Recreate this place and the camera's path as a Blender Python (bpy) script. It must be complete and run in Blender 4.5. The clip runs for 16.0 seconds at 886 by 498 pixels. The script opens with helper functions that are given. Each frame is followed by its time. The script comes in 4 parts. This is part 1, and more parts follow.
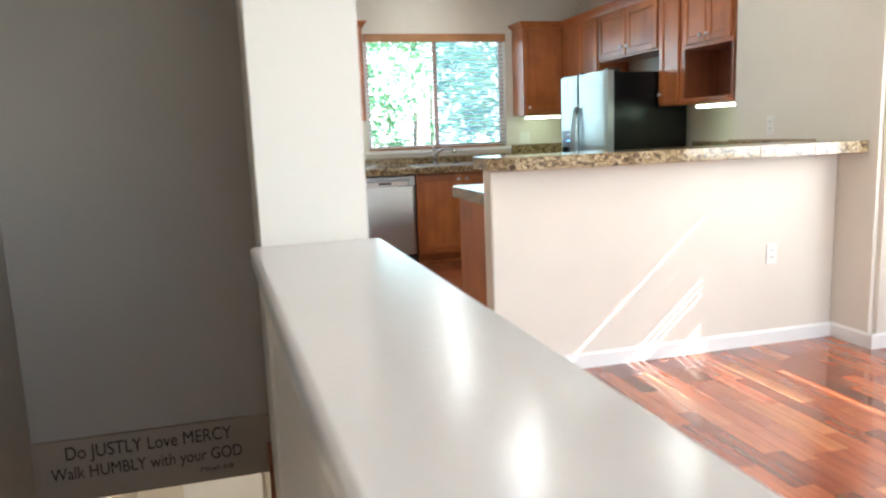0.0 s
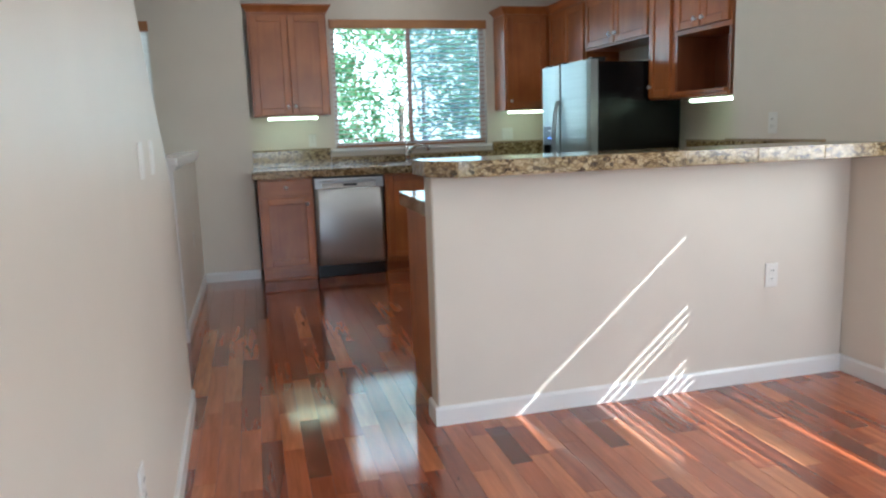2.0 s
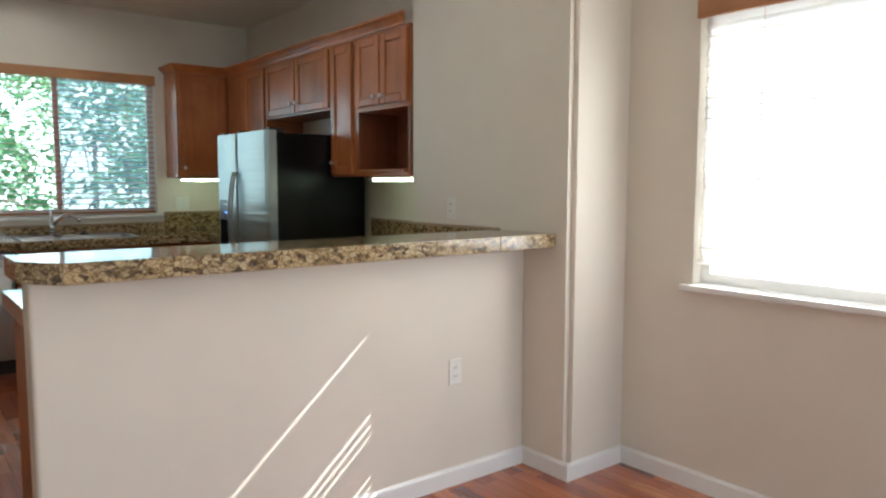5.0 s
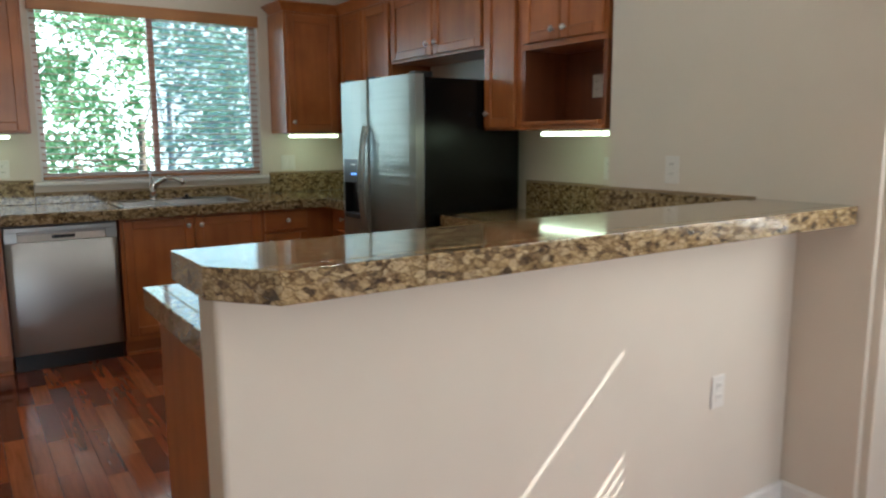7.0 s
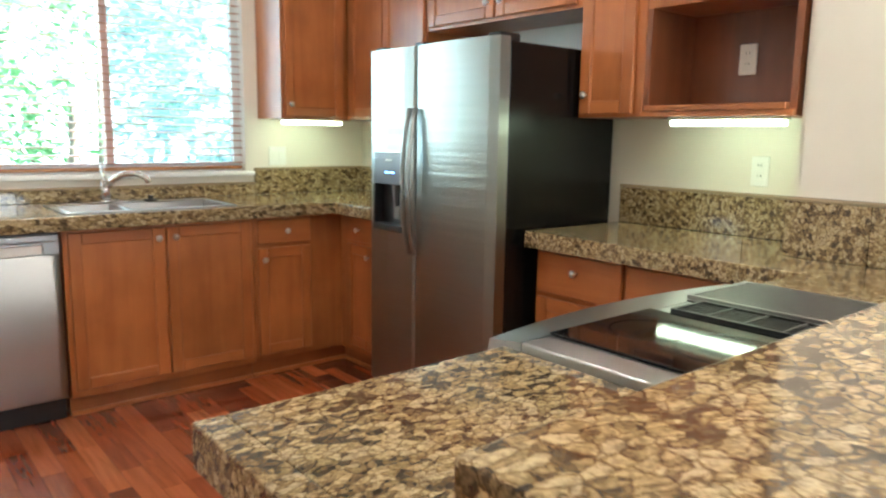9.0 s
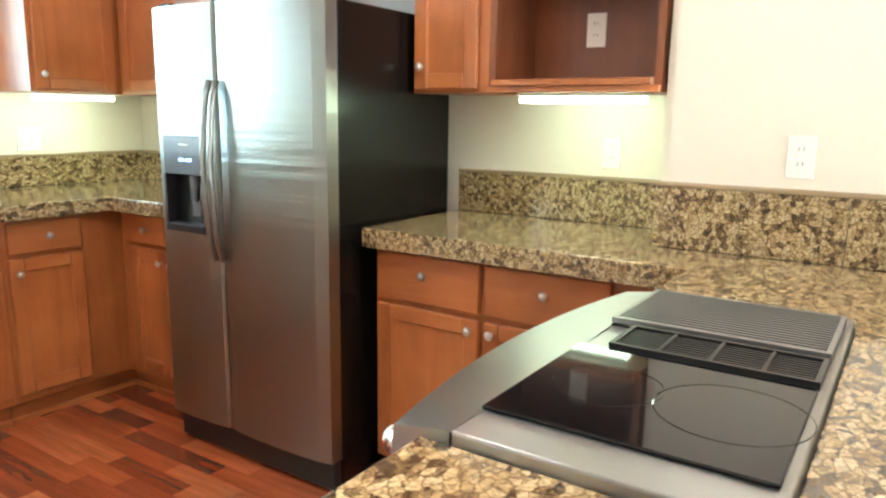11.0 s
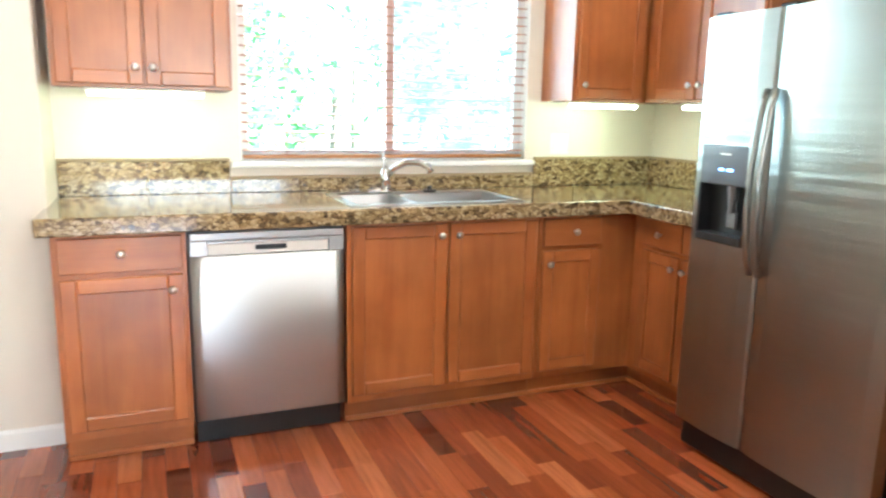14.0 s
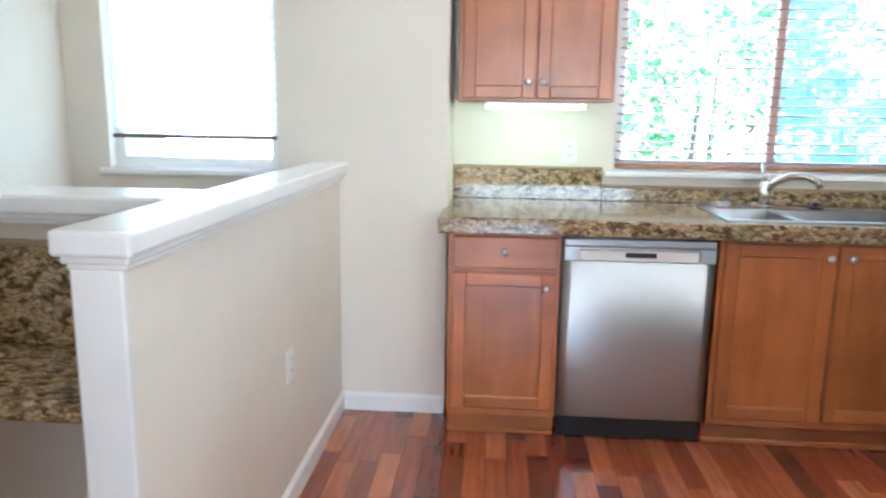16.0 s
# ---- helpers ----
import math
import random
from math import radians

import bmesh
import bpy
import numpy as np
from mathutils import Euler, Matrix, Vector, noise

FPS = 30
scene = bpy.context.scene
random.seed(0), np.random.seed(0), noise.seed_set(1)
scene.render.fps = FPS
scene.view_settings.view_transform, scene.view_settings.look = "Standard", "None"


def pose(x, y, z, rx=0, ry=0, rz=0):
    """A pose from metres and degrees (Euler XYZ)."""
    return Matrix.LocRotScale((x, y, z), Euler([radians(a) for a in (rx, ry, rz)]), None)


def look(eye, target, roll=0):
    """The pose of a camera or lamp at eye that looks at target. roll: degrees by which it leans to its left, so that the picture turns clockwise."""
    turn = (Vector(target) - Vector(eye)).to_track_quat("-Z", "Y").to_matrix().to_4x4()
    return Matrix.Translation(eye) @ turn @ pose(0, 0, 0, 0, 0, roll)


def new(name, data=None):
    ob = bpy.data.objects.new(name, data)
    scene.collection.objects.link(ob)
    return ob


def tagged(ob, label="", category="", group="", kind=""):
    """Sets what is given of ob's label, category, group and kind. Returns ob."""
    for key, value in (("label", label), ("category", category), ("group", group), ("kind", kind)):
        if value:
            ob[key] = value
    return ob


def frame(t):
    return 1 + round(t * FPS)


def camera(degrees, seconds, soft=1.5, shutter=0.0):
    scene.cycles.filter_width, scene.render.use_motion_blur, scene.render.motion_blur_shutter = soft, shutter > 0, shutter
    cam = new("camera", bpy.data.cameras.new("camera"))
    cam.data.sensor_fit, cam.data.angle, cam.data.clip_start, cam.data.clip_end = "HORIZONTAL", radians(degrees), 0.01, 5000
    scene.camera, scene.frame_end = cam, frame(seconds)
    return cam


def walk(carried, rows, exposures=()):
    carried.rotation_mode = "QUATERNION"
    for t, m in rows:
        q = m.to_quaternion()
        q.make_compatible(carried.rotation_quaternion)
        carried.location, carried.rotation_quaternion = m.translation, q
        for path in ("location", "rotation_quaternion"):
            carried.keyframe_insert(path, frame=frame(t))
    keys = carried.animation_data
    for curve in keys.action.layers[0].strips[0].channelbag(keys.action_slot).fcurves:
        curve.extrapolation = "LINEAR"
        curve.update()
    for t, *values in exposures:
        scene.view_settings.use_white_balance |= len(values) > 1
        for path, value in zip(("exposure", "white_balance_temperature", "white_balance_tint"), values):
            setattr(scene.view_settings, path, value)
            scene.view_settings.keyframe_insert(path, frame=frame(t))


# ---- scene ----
cam = camera(63.5, 16.0, 2.3, 0.35)
PATH = [
    (0, (0.937, 0.534, 1.256), (1.451, 2.443, 0.936), -2.2),
    (0.5, (1.086, 0.519, 1.245), (1.617, 2.421, 0.928), -2.7),
    (1, (1.189, 0.573, 1.24), (1.74, 2.47, 0.923), -2.9),
    (1.5, (1.284, 0.777, 1.267), (1.799, 2.69, 0.989), -2.2),
    (2, (1.398, 1.042, 1.262), (1.894, 2.95, 0.926), -1.9),
    (2.5, (1.542, 1.282, 1.251), (1.935, 3.216, 0.928), 0.0),
    (3, (1.633, 1.403, 1.254), (2.372, 3.229, 0.906), -1.1),
    (3.5, (1.708, 1.376, 1.244), (2.755, 3.039, 0.873), -1.3),
    (4, (1.745, 1.364, 1.29), (2.995, 2.902, 1.026), 0.5),
    (4.2, (1.753, 1.364, 1.308), (3.022, 2.9, 1.132), 0.5),
    (6.3, (1.738, 1.958, 1.392), (2.858, 3.599, 1.159), 0.5),
    (6.5, (1.727, 2.094, 1.391), (2.814, 3.751, 1.126), 1.9),
    (7, (1.691, 2.481, 1.363), (2.801, 4.116, 1.055), -0.3),
    (7.5, (1.692, 2.876, 1.358), (2.746, 4.546, 1.046), -0.1),
    (8, (1.721, 3.216, 1.329), (2.804, 4.874, 1.048), 1.4),
    (8.5, (1.729, 3.492, 1.33), (2.911, 5.076, 1.024), 2.0),
    (9, (1.787, 3.727, 1.32), (3.053, 5.243, 1.005), 0.9),
    (9.2, (1.813, 3.798, 1.312), (3.145, 5.25, 0.972), 1.7),
    (11.3, (2.024, 4.191, 1.333), (3.669, 5.267, 0.965), 0.6),
    (11.5, (1.998, 4.218, 1.352), (3.622, 5.325, 0.977), 0.7),
    (12, (1.967, 4.258, 1.353), (3.499, 5.489, 0.98), 1.2),
    (12.5, (1.932, 4.305, 1.345), (3.28, 5.734, 0.97), 1.0),
    (13, (1.861, 4.349, 1.334), (3.03, 5.93, 0.966), 0.9),
    (13.5, (1.812, 4.367, 1.341), (2.767, 6.084, 0.964), 1.0),
    (14, (1.755, 4.391, 1.331), (2.509, 6.205, 0.956), 1.2),
    (14.5, (1.718, 4.389, 1.344), (2.281, 6.269, 0.957), 1.5),
    (15, (1.689, 4.378, 1.346), (2.021, 6.311, 0.957), 1.5),
    (15.5, (1.654, 4.371, 1.355), (1.751, 6.332, 0.971), 1.1),
    (16, (1.616, 4.358, 1.349), (1.469, 6.317, 0.974), 0.8),
]

EXPOSURES = [(0, 2.45, 5600, 5), (0.8, 1.95, 5450, 5), (1.5, 1.65, 5350, 5), (2.5, 1.65, 5350, 5), (4.2, 1.6, 5650, 5), (6.3, 1.35, 5800, 5), (7.0, 1.45, 5850, 5),
             (8.0, 2.05, 5900, 5), (9.0, 3.05, 5850, 5), (11.3, 3.65, 5800, 5), (14.0, 3.68, 5700, 5), (16.0, 3.1, 5050, 5)]
walk(cam, [(t, look(eye, target, roll)) for t, eye, target, roll in PATH], EXPOSURES)

# ---- world, sun and large lights ----
world = bpy.data.worlds.new("sky")
scene.world = world
world.use_nodes = True
wn = world.node_tree
sky = wn.nodes.new("ShaderNodeTexSky")
sky.sky_type = 'NISHITA'
sky.sun_disc = False
SUN_FROM = Vector((1.0, -0.53, 0.89)).normalized()
sky.sun_elevation = math.asin(SUN_FROM.z)
sky.sun_rotation = math.atan2(SUN_FROM.x, SUN_FROM.y)
wn.links.new(sky.outputs[0], wn.nodes["Background"].inputs[0])
wn.nodes["Background"].inputs[1].default_value = 0.14

sun = new("sun", bpy.data.lights.new("sun", 'SUN'))
sun.data.energy, sun.data.angle, sun.data.color = 5.0, radians(0.3), (1.0, 0.93, 0.82)
sun.matrix_world = look(SUN_FROM * 30, (0, 0, 0))


def area(name, eye, target, w, h, watts, colour):
    d = bpy.data.lights.new(name, 'AREA')
    d.shape, d.size, d.size_y, d.energy, d.color = 'RECTANGLE', w, h, watts, colour
    ob = new(name, d)
    ob.matrix_world = look(eye, target)
    return ob


DAY = (0.84, 0.93, 1.0)
area("kitchen_window_light", (2.9, 7.897, 1.66), (2.9, 0, 1.66), 1.4, 1.05, 2.8, (0.60, 0.86, 1.0))
area("dining_window_light", (4.50, 2.3, 1.5), (0, 2.3, 1.2), 1.6, 1.0, 9.0, (1.0, 0.94, 0.88))
# Unseen fill lamp behind the camera, for assumed living room windows.
area("living_fill_light", (2.6, -2.58, 1.5), (2.6, 3, 1.0), 3.0, 1.6, 16, (0.95, 0.96, 1.0))
area("nook_window_light", (0.28, 7.496, 1.62), (0.28, 0, 1.62), 0.7, 0.95, 1.3, DAY)

# ---- materials ----


def mat(name, base=(0.8, 0.8, 0.8), rough=0.5, metal=0.0):
    m = bpy.data.materials.new(name)
    m.use_nodes = True
    p = m.node_tree.nodes["Principled BSDF"]
    p.inputs["Base Color"].default_value = (*base, 1)
    p.inputs["Roughness"].default_value = rough
    p.inputs["Metallic"].default_value = metal
    return m


def node(m, kind, **inputs):
    n = m.node_tree.nodes.new(kind)
    for k, v in inputs.items():
        n.inputs[k.replace("_", " ")].default_value = v
    return n


def wire(m, a, b):
    m.node_tree.links.new(a, b)


def coords(m, scale):
    tc = node(m, "ShaderNodeTexCoord")
    mp = node(m, "ShaderNodeMapping")
    mp.inputs["Scale"].default_value = scale
    wire(m, tc.outputs["Object"], mp.inputs[0])
    return mp.outputs[0]


def ramp(m, fac, stops):
    r = node(m, "ShaderNodeValToRGB")
    el = r.color_ramp.elements
    while len(el) < len(stops):
        el.new(0.5)
    for e, (pos, c) in zip(el, stops):
        e.position, e.color = pos, (*c, 1)
    wire(m, fac, r.inputs[0])
    return r.outputs[0]


def shader(m):
    return m.node_tree.nodes["Principled BSDF"]


def bump(m, height, strength, dist=0.01):
    b = node(m, "ShaderNodeBump")
    b.inputs["Strength"].default_value, b.inputs["Distance"].default_value = strength, dist
    wire(m, height, b.inputs["Height"])
    wire(m, b.outputs[0], shader(m).inputs["Normal"])


def mix(m, fac, a, b, blend='MIX'):
    n = m.node_tree.nodes.new("ShaderNodeMix")
    n.data_type, n.blend_type = 'RGBA', blend
    for sock, v in ((n.inputs[0], fac), (n.inputs[6], a), (n.inputs[7], b)):
        if isinstance(v, (int, float)):
            sock.default_value = v
        elif isinstance(v, tuple):
            sock.default_value = (*v, 1)
        else:
            wire(m, v, sock)
    return n.outputs[2]


def paint(name, base, rough=0.6, texture=0.12):
    m = mat(name, base, rough)
    n1 = node(m, "ShaderNodeTexNoise", Scale=2.2, Detail=4.0)
    wire(m, coords(m, (1, 1, 1)), n1.inputs[0])
    dark = tuple(c * 0.95 for c in base)
    wire(m, ramp(m, n1.outputs[0], [(0.35, dark), (0.65, base)]), shader(m).inputs["Base Color"])
    n2 = node(m, "ShaderNodeTexNoise", Scale=140.0, Detail=3.0)
    wire(m, coords(m, (1, 1, 1)), n2.inputs[0])
    bump(m, n2.outputs[0], texture, 0.004)
    return m


WALL = paint("wall_paint", (0.75, 0.69, 0.595), 0.42, 0.05)
CEIL = paint("ceiling_paint", (0.84, 0.81, 0.74), 0.8)
# The wall paint made darker: the stairwell's shade is put into the colour.
WALL_SHADED = paint("wall_paint_shaded", (0.56, 0.50, 0.43), 0.6)
WHITE = paint("white_trim_paint", (0.84, 0.83, 0.80), 0.2, 0.05)


def wood_mat(name, light, dark, rough, scale, axis=2):
    m = mat(name, light, rough)
    info = node(m, "ShaderNodeObjectInfo")
    sc = [scale * 9] * 3
    sc[axis] = scale * 0.7
    v = node(m, "ShaderNodeVectorMath")
    v.operation = 'ADD'
    wire(m, coords(m, tuple(sc)), v.inputs[0])
    mul = node(m, "ShaderNodeMath")
    mul.operation = 'MULTIPLY'
    mul.inputs[1].default_value = 37.0
    wire(m, info.outputs["Random"], mul.inputs[0])
    wire(m, mul.outputs[0], v.inputs[1])
    n1 = node(m, "ShaderNodeTexNoise", Scale=1.0, Detail=6.0, Roughness=0.6, Distortion=0.7)
    wire(m, v.outputs[0], n1.inputs[0])
    n2 = node(m, "ShaderNodeTexNoise", Scale=4.0, Detail=3.0)
    wire(m, coords(m, (1, 1, 1)), n2.inputs[0])
    grain = ramp(m, n1.outputs[0], [(0.28, dark), (0.72, light)])
    mott = ramp(m, n2.outputs[0], [(0.3, (0.78, 0.74, 0.72)), (0.7, (1.1, 1.08, 1.06))])
    col = mix(m, 1.0, grain, mott, 'MULTIPLY')
    col = mix(m, 1.0, col, ramp(m, info.outputs["Random"], [(0.0, (0.84, 0.82, 0.80)), (1.0, (1.10, 1.08, 1.05))]), 'MULTIPLY')
    wire(m, col, shader(m).inputs["Base Color"])
    bump(m, n1.outputs[0], 0.05, 0.002)
    shader(m).inputs["Coat Weight"].default_value = 0.35
    shader(m).inputs["Coat Roughness"].default_value = 0.22
    return m


CHERRY = wood_mat("cabinet_maple", (0.50, 0.182, 0.052), (0.385, 0.123, 0.034), 0.36, 1.6)
CHERRYH = wood_mat("cabinet_maple_cross", (0.50, 0.182, 0.052), (0.385, 0.123, 0.034), 0.36, 1.6, 0)
CHERRYY = wood_mat("cabinet_maple_along", (0.50, 0.182, 0.052), (0.385, 0.123, 0.034), 0.36, 1.6, 1)
# The cabinet maple at about half its tone, for the niche's sides and back.
CHERRY_DARK = wood_mat("cabinet_maple_dark", (0.27, 0.09, 0.032), (0.19, 0.058, 0.02), 0.4, 1.6)
VALANCE = wood_mat("blind_wood", (0.50, 0.24, 0.09), (0.38, 0.16, 0.05), 0.4, 1.5, 0)


def plank_mat(name, island):
    m = mat(name, (0.3, 0.09, 0.04), 0.2)
    if island:
        rnd = node(m, "ShaderNodeNewGeometry").outputs["Random Per Island"]
    else:
        rnd = node(m, "ShaderNodeObjectInfo").outputs["Random"]
    tc = node(m, "ShaderNodeNewGeometry")
    mp = node(m, "ShaderNodeMapping")
    mp.inputs["Scale"].default_value = (34, 2.6, 1)
    wire(m, tc.outputs["Position"], mp.inputs[0])
    shift = node(m, "ShaderNodeVectorMath")
    mul = node(m, "ShaderNodeMath")
    mul.operation = 'MULTIPLY'
    mul.inputs[1].default_value = 91.0
    wire(m, rnd, mul.inputs[0])
    wire(m, mp.outputs[0], shift.inputs[0])
    wire(m, mul.outputs[0], shift.inputs[1])
    n1 = node(m, "ShaderNodeTexNoise", Scale=1.0, Detail=5.0, Roughness=0.62, Distortion=0.5)
    wire(m, shift.outputs[0], n1.inputs[0])
    base = ramp(m, rnd, [(0.0, (0.11, 0.026, 0.014)), (0.12, (0.23, 0.052, 0.022)), (0.45, (0.34, 0.084, 0.030)), (0.8, (0.45, 0.128, 0.044)), (1.0, (0.54, 0.200, 0.075))])
    tone = ramp(m, n1.outputs[0], [(0.25, (0.62, 0.58, 0.55)), (0.7, (1.15, 1.12, 1.1))])
    wire(m, mix(m, 1.0, base, tone, 'MULTIPLY'), shader(m).inputs["Base Color"])
    n2 = node(m, "ShaderNodeTexNoise", Scale=5.0, Detail=4.0)
    wire(m, tc.outputs["Position"], n2.inputs[0])
    rr = node(m, "ShaderNodeMapRange")
    rr.inputs["To Min"].default_value, rr.inputs["To Max"].default_value = 0.09, 0.16
    wire(m, n2.outputs[0], rr.inputs[0])
    wire(m, rr.outputs[0], shader(m).inputs["Roughness"])
    bump(m, n1.outputs[0], 0.012, 0.001)
    shader(m).inputs["Specular IOR Level"].default_value = 0.7
    shader(m).inputs["Coat Weight"].default_value = 0.6
    shader(m).inputs["Coat Roughness"].default_value = 0.09
    return m


PLANK = plank_mat("cherry_plank", False)
PLANKS = plank_mat("cherry_planks_far", True)
GAP = mat("floor_joint", (0.03, 0.012, 0.008), 0.6)


def granite(name):
    m = mat(name, (0.4, 0.3, 0.2), 0.12)
    c = coords(m, (1, 1, 1))
    nz = node(m, "ShaderNodeTexNoise", Scale=18.0, Detail=5.0, Roughness=0.65)
    wire(m, c, nz.inputs[0])
    warp = node(m, "ShaderNodeVectorMath")
    warp.operation = 'MULTIPLY_ADD'
    wire(m, nz.outputs["Color"], warp.inputs[0])
    warp.inputs[1].default_value = (0.034, 0.034, 0.034)
    wire(m, c, warp.inputs[2])
    flat = node(m, "ShaderNodeMapping")
    flat.inputs["Scale"].default_value = (1.0, 1.75, 1.6)
    flat.inputs["Rotation"].default_value = (0.0, 0.0, 0.5)
    wire(m, warp.outputs[0], flat.inputs[0])
    v = node(m, "ShaderNodeTexVoronoi", Scale=42.0)
    wire(m, flat.outputs[0], v.inputs[0])
    sep = node(m, "ShaderNodeSeparateColor")
    v2 = node(m, "ShaderNodeTexVoronoi", Scale=78.0)
    wire(m, flat.outputs[0], v2.inputs[0])
    wire(m, mix(m, 0.25, v.outputs["Color"], v2.outputs["Color"]), sep.inputs[0])
    cell = ramp(m, sep.outputs[0], [(0.12, (0.09, 0.062, 0.036)), (0.24, (0.22, 0.15, 0.075)), (0.36, (0.40, 0.285, 0.14)), (0.55, (0.55, 0.41, 0.215)), (0.78, (0.66, 0.52, 0.31)), (1.0, (0.44, 0.34, 0.21))])
    e = node(m, "ShaderNodeTexNoise", Scale=60.0, Detail=6.0, Roughness=0.7)
    wire(m, warp.outputs[0], e.inputs[0])
    edge = ramp(m, e.outputs[0], [(0.36, (0.30, 0.23, 0.16)), (0.45, (1, 1, 1))])
    v3 = node(m, "ShaderNodeTexVoronoi", Scale=42.0)
    v3.feature = 'DISTANCE_TO_EDGE'
    wire(m, flat.outputs[0], v3.inputs[0])
    rim = ramp(m, v3.outputs["Distance"], [(0.0, (0.36, 0.28, 0.20)), (0.10, (1, 1, 1))])
    n4 = node(m, "ShaderNodeTexNoise", Scale=170.0, Detail=3.0)
    wire(m, c, n4.inputs[0])
    fine = ramp(m, n4.outputs[0], [(0.32, (0.46, 0.44, 0.42)), (0.62, (0.95, 0.95, 0.93))])
    col = mix(m, 0.8, cell, edge, 'MULTIPLY')
    col = mix(m, 1.0, col, rim, 'MULTIPLY')
    col = mix(m, 1.0, col, fine, 'MULTIPLY')
    wire(m, col, shader(m).inputs["Base Color"])
    shader(m).inputs["Coat Weight"].default_value = 0.5
    shader(m).inputs["Coat Roughness"].default_value = 0.05
    return m


GRANITE = granite("granite_tile")
GROUT = mat("grout_trim", (0.33, 0.24, 0.14), 0.4)


def steel(name, base, rough, axis, smear, waves, depth):
    m = mat(name, base, rough, 1.0)
    sc = [260] * 3
    sc[axis] = 3
    n1 = node(m, "ShaderNodeTexNoise", Scale=1.0, Detail=3.0)
    wire(m, coords(m, tuple(sc)), n1.inputs[0])
    rr = node(m, "ShaderNodeMapRange")
    rr.inputs["To Min"].default_value, rr.inputs["To Max"].default_value = rough - 0.015, rough + 0.015
    wire(m, n1.outputs[0], rr.inputs[0])
    wire(m, rr.outputs[0], shader(m).inputs["Roughness"])
    n2 = node(m, "ShaderNodeTexNoise", Scale=1.0, Detail=1.5)
    wire(m, coords(m, waves), n2.inputs[0])
    bump(m, n2.outputs[0], depth, 0.01)
    tan = node(m, "ShaderNodeTangent")
    tan.direction_type, tan.axis = 'RADIAL', 'Z'
    wire(m, tan.outputs[0], shader(m).inputs["Tangent"])
    shader(m).inputs["Anisotropic"].default_value = 0.6
    shader(m).inputs["Anisotropic Rotation"].default_value = smear
    return m


STEEL = steel("brushed_steel", (0.31, 0.32, 0.30), 0.34, 2, 0.0, (1.0, 1.0, 22), 0.30)
STEELX = steel("brushed_steel_wide", (0.43, 0.435, 0.43), 0.37, 0, 0.25, (8, 8, 0.7), 0.06)
SINK = steel("sink_steel", (0.36, 0.36, 0.35), 0.34, 0, 0.25, (4, 4, 4), 0.02)
CHROME = mat("chrome", (0.72, 0.72, 0.71), 0.16, 1.0)
NICKEL = mat("satin_nickel", (0.80, 0.79, 0.77), 0.38, 1.0)
BLACK = mat("black_textured_steel", (0.006, 0.006, 0.006), 0.22)
shader(BLACK).inputs["Specular IOR Level"].default_value = 0.3
nb = node(BLACK, "ShaderNodeTexNoise", Scale=260.0, Detail=2.0)
wire(BLACK, coords(BLACK, (1, 1, 1)), nb.inputs[0])
bump(BLACK, nb.outputs[0], 0.12, 0.003)
BLACKP = mat("black_plastic", (0.012, 0.012, 0.013), 0.35)
CERAN = mat("black_glass", (0.006, 0.006, 0.007), 0.05)
IRON = mat("dark_grille", (0.34, 0.34, 0.34), 0.32, 0.85)
PLATE = mat("white_plastic", (0.80, 0.78, 0.73), 0.35)
SLOT = mat("dark_slot", (0.08, 0.07, 0.06), 0.5)
INK = mat("dark_lettering", (0.02, 0.016, 0.014), 0.6)
ICE = mat("blue_display", (0.05, 0.15, 0.6), 0.4)
shader(ICE).inputs["Emission Color"].default_value = (0.15, 0.35, 1.0, 1)
shader(ICE).inputs["Emission Strength"].default_value = 1.2
TUBE = mat("lamp_diffuser", (0.9, 0.95, 0.9), 0.4)
shader(TUBE).inputs["Emission Color"].default_value = (0.82, 1.0, 0.66, 1)
shader(TUBE).inputs["Emission Strength"].default_value = 2.3
CANLIT = mat("downlight_diffuser", (0.9, 0.9, 0.85), 0.4)
shader(CANLIT).inputs["Emission Color"].default_value = (1.0, 0.93, 0.80, 1)
shader(CANLIT).inputs["Emission Strength"].default_value = 20.0
GLASS = mat("window_glass", (1, 1, 1), 0.0)
shader(GLASS).inputs["Transmission Weight"].default_value = 1.0
shader(GLASS).inputs["IOR"].default_value = 1.02
VINYL = mat("window_vinyl", (0.62, 0.46, 0.42), 0.4)
DARKRAIL = mat("dark_bottom_rail", (0.16, 0.10, 0.08), 0.5)
CORD = mat("blind_cord", (0.42, 0.16, 0.08), 0.6)


def slat_mat(name, base, through_amount):
    m = mat(name, base, 0.4)
    t = node(m, "ShaderNodeBsdfTranslucent")
    t.inputs[0].default_value = (*base, 1)
    mx = node(m, "ShaderNodeMixShader")
    mx.inputs[0].default_value = through_amount
    wire(m, shader(m).outputs[0], mx.inputs[1])
    wire(m, t.outputs[0], mx.inputs[2])
    wire(m, mx.outputs[0], m.node_tree.nodes["Material Output"].inputs[0])
    return m


SLATW = slat_mat("white_slat", (0.90, 0.89, 0.87), 0.6)
SLATB = slat_mat("wood_slat", (0.44, 0.22, 0.14), 0.12)


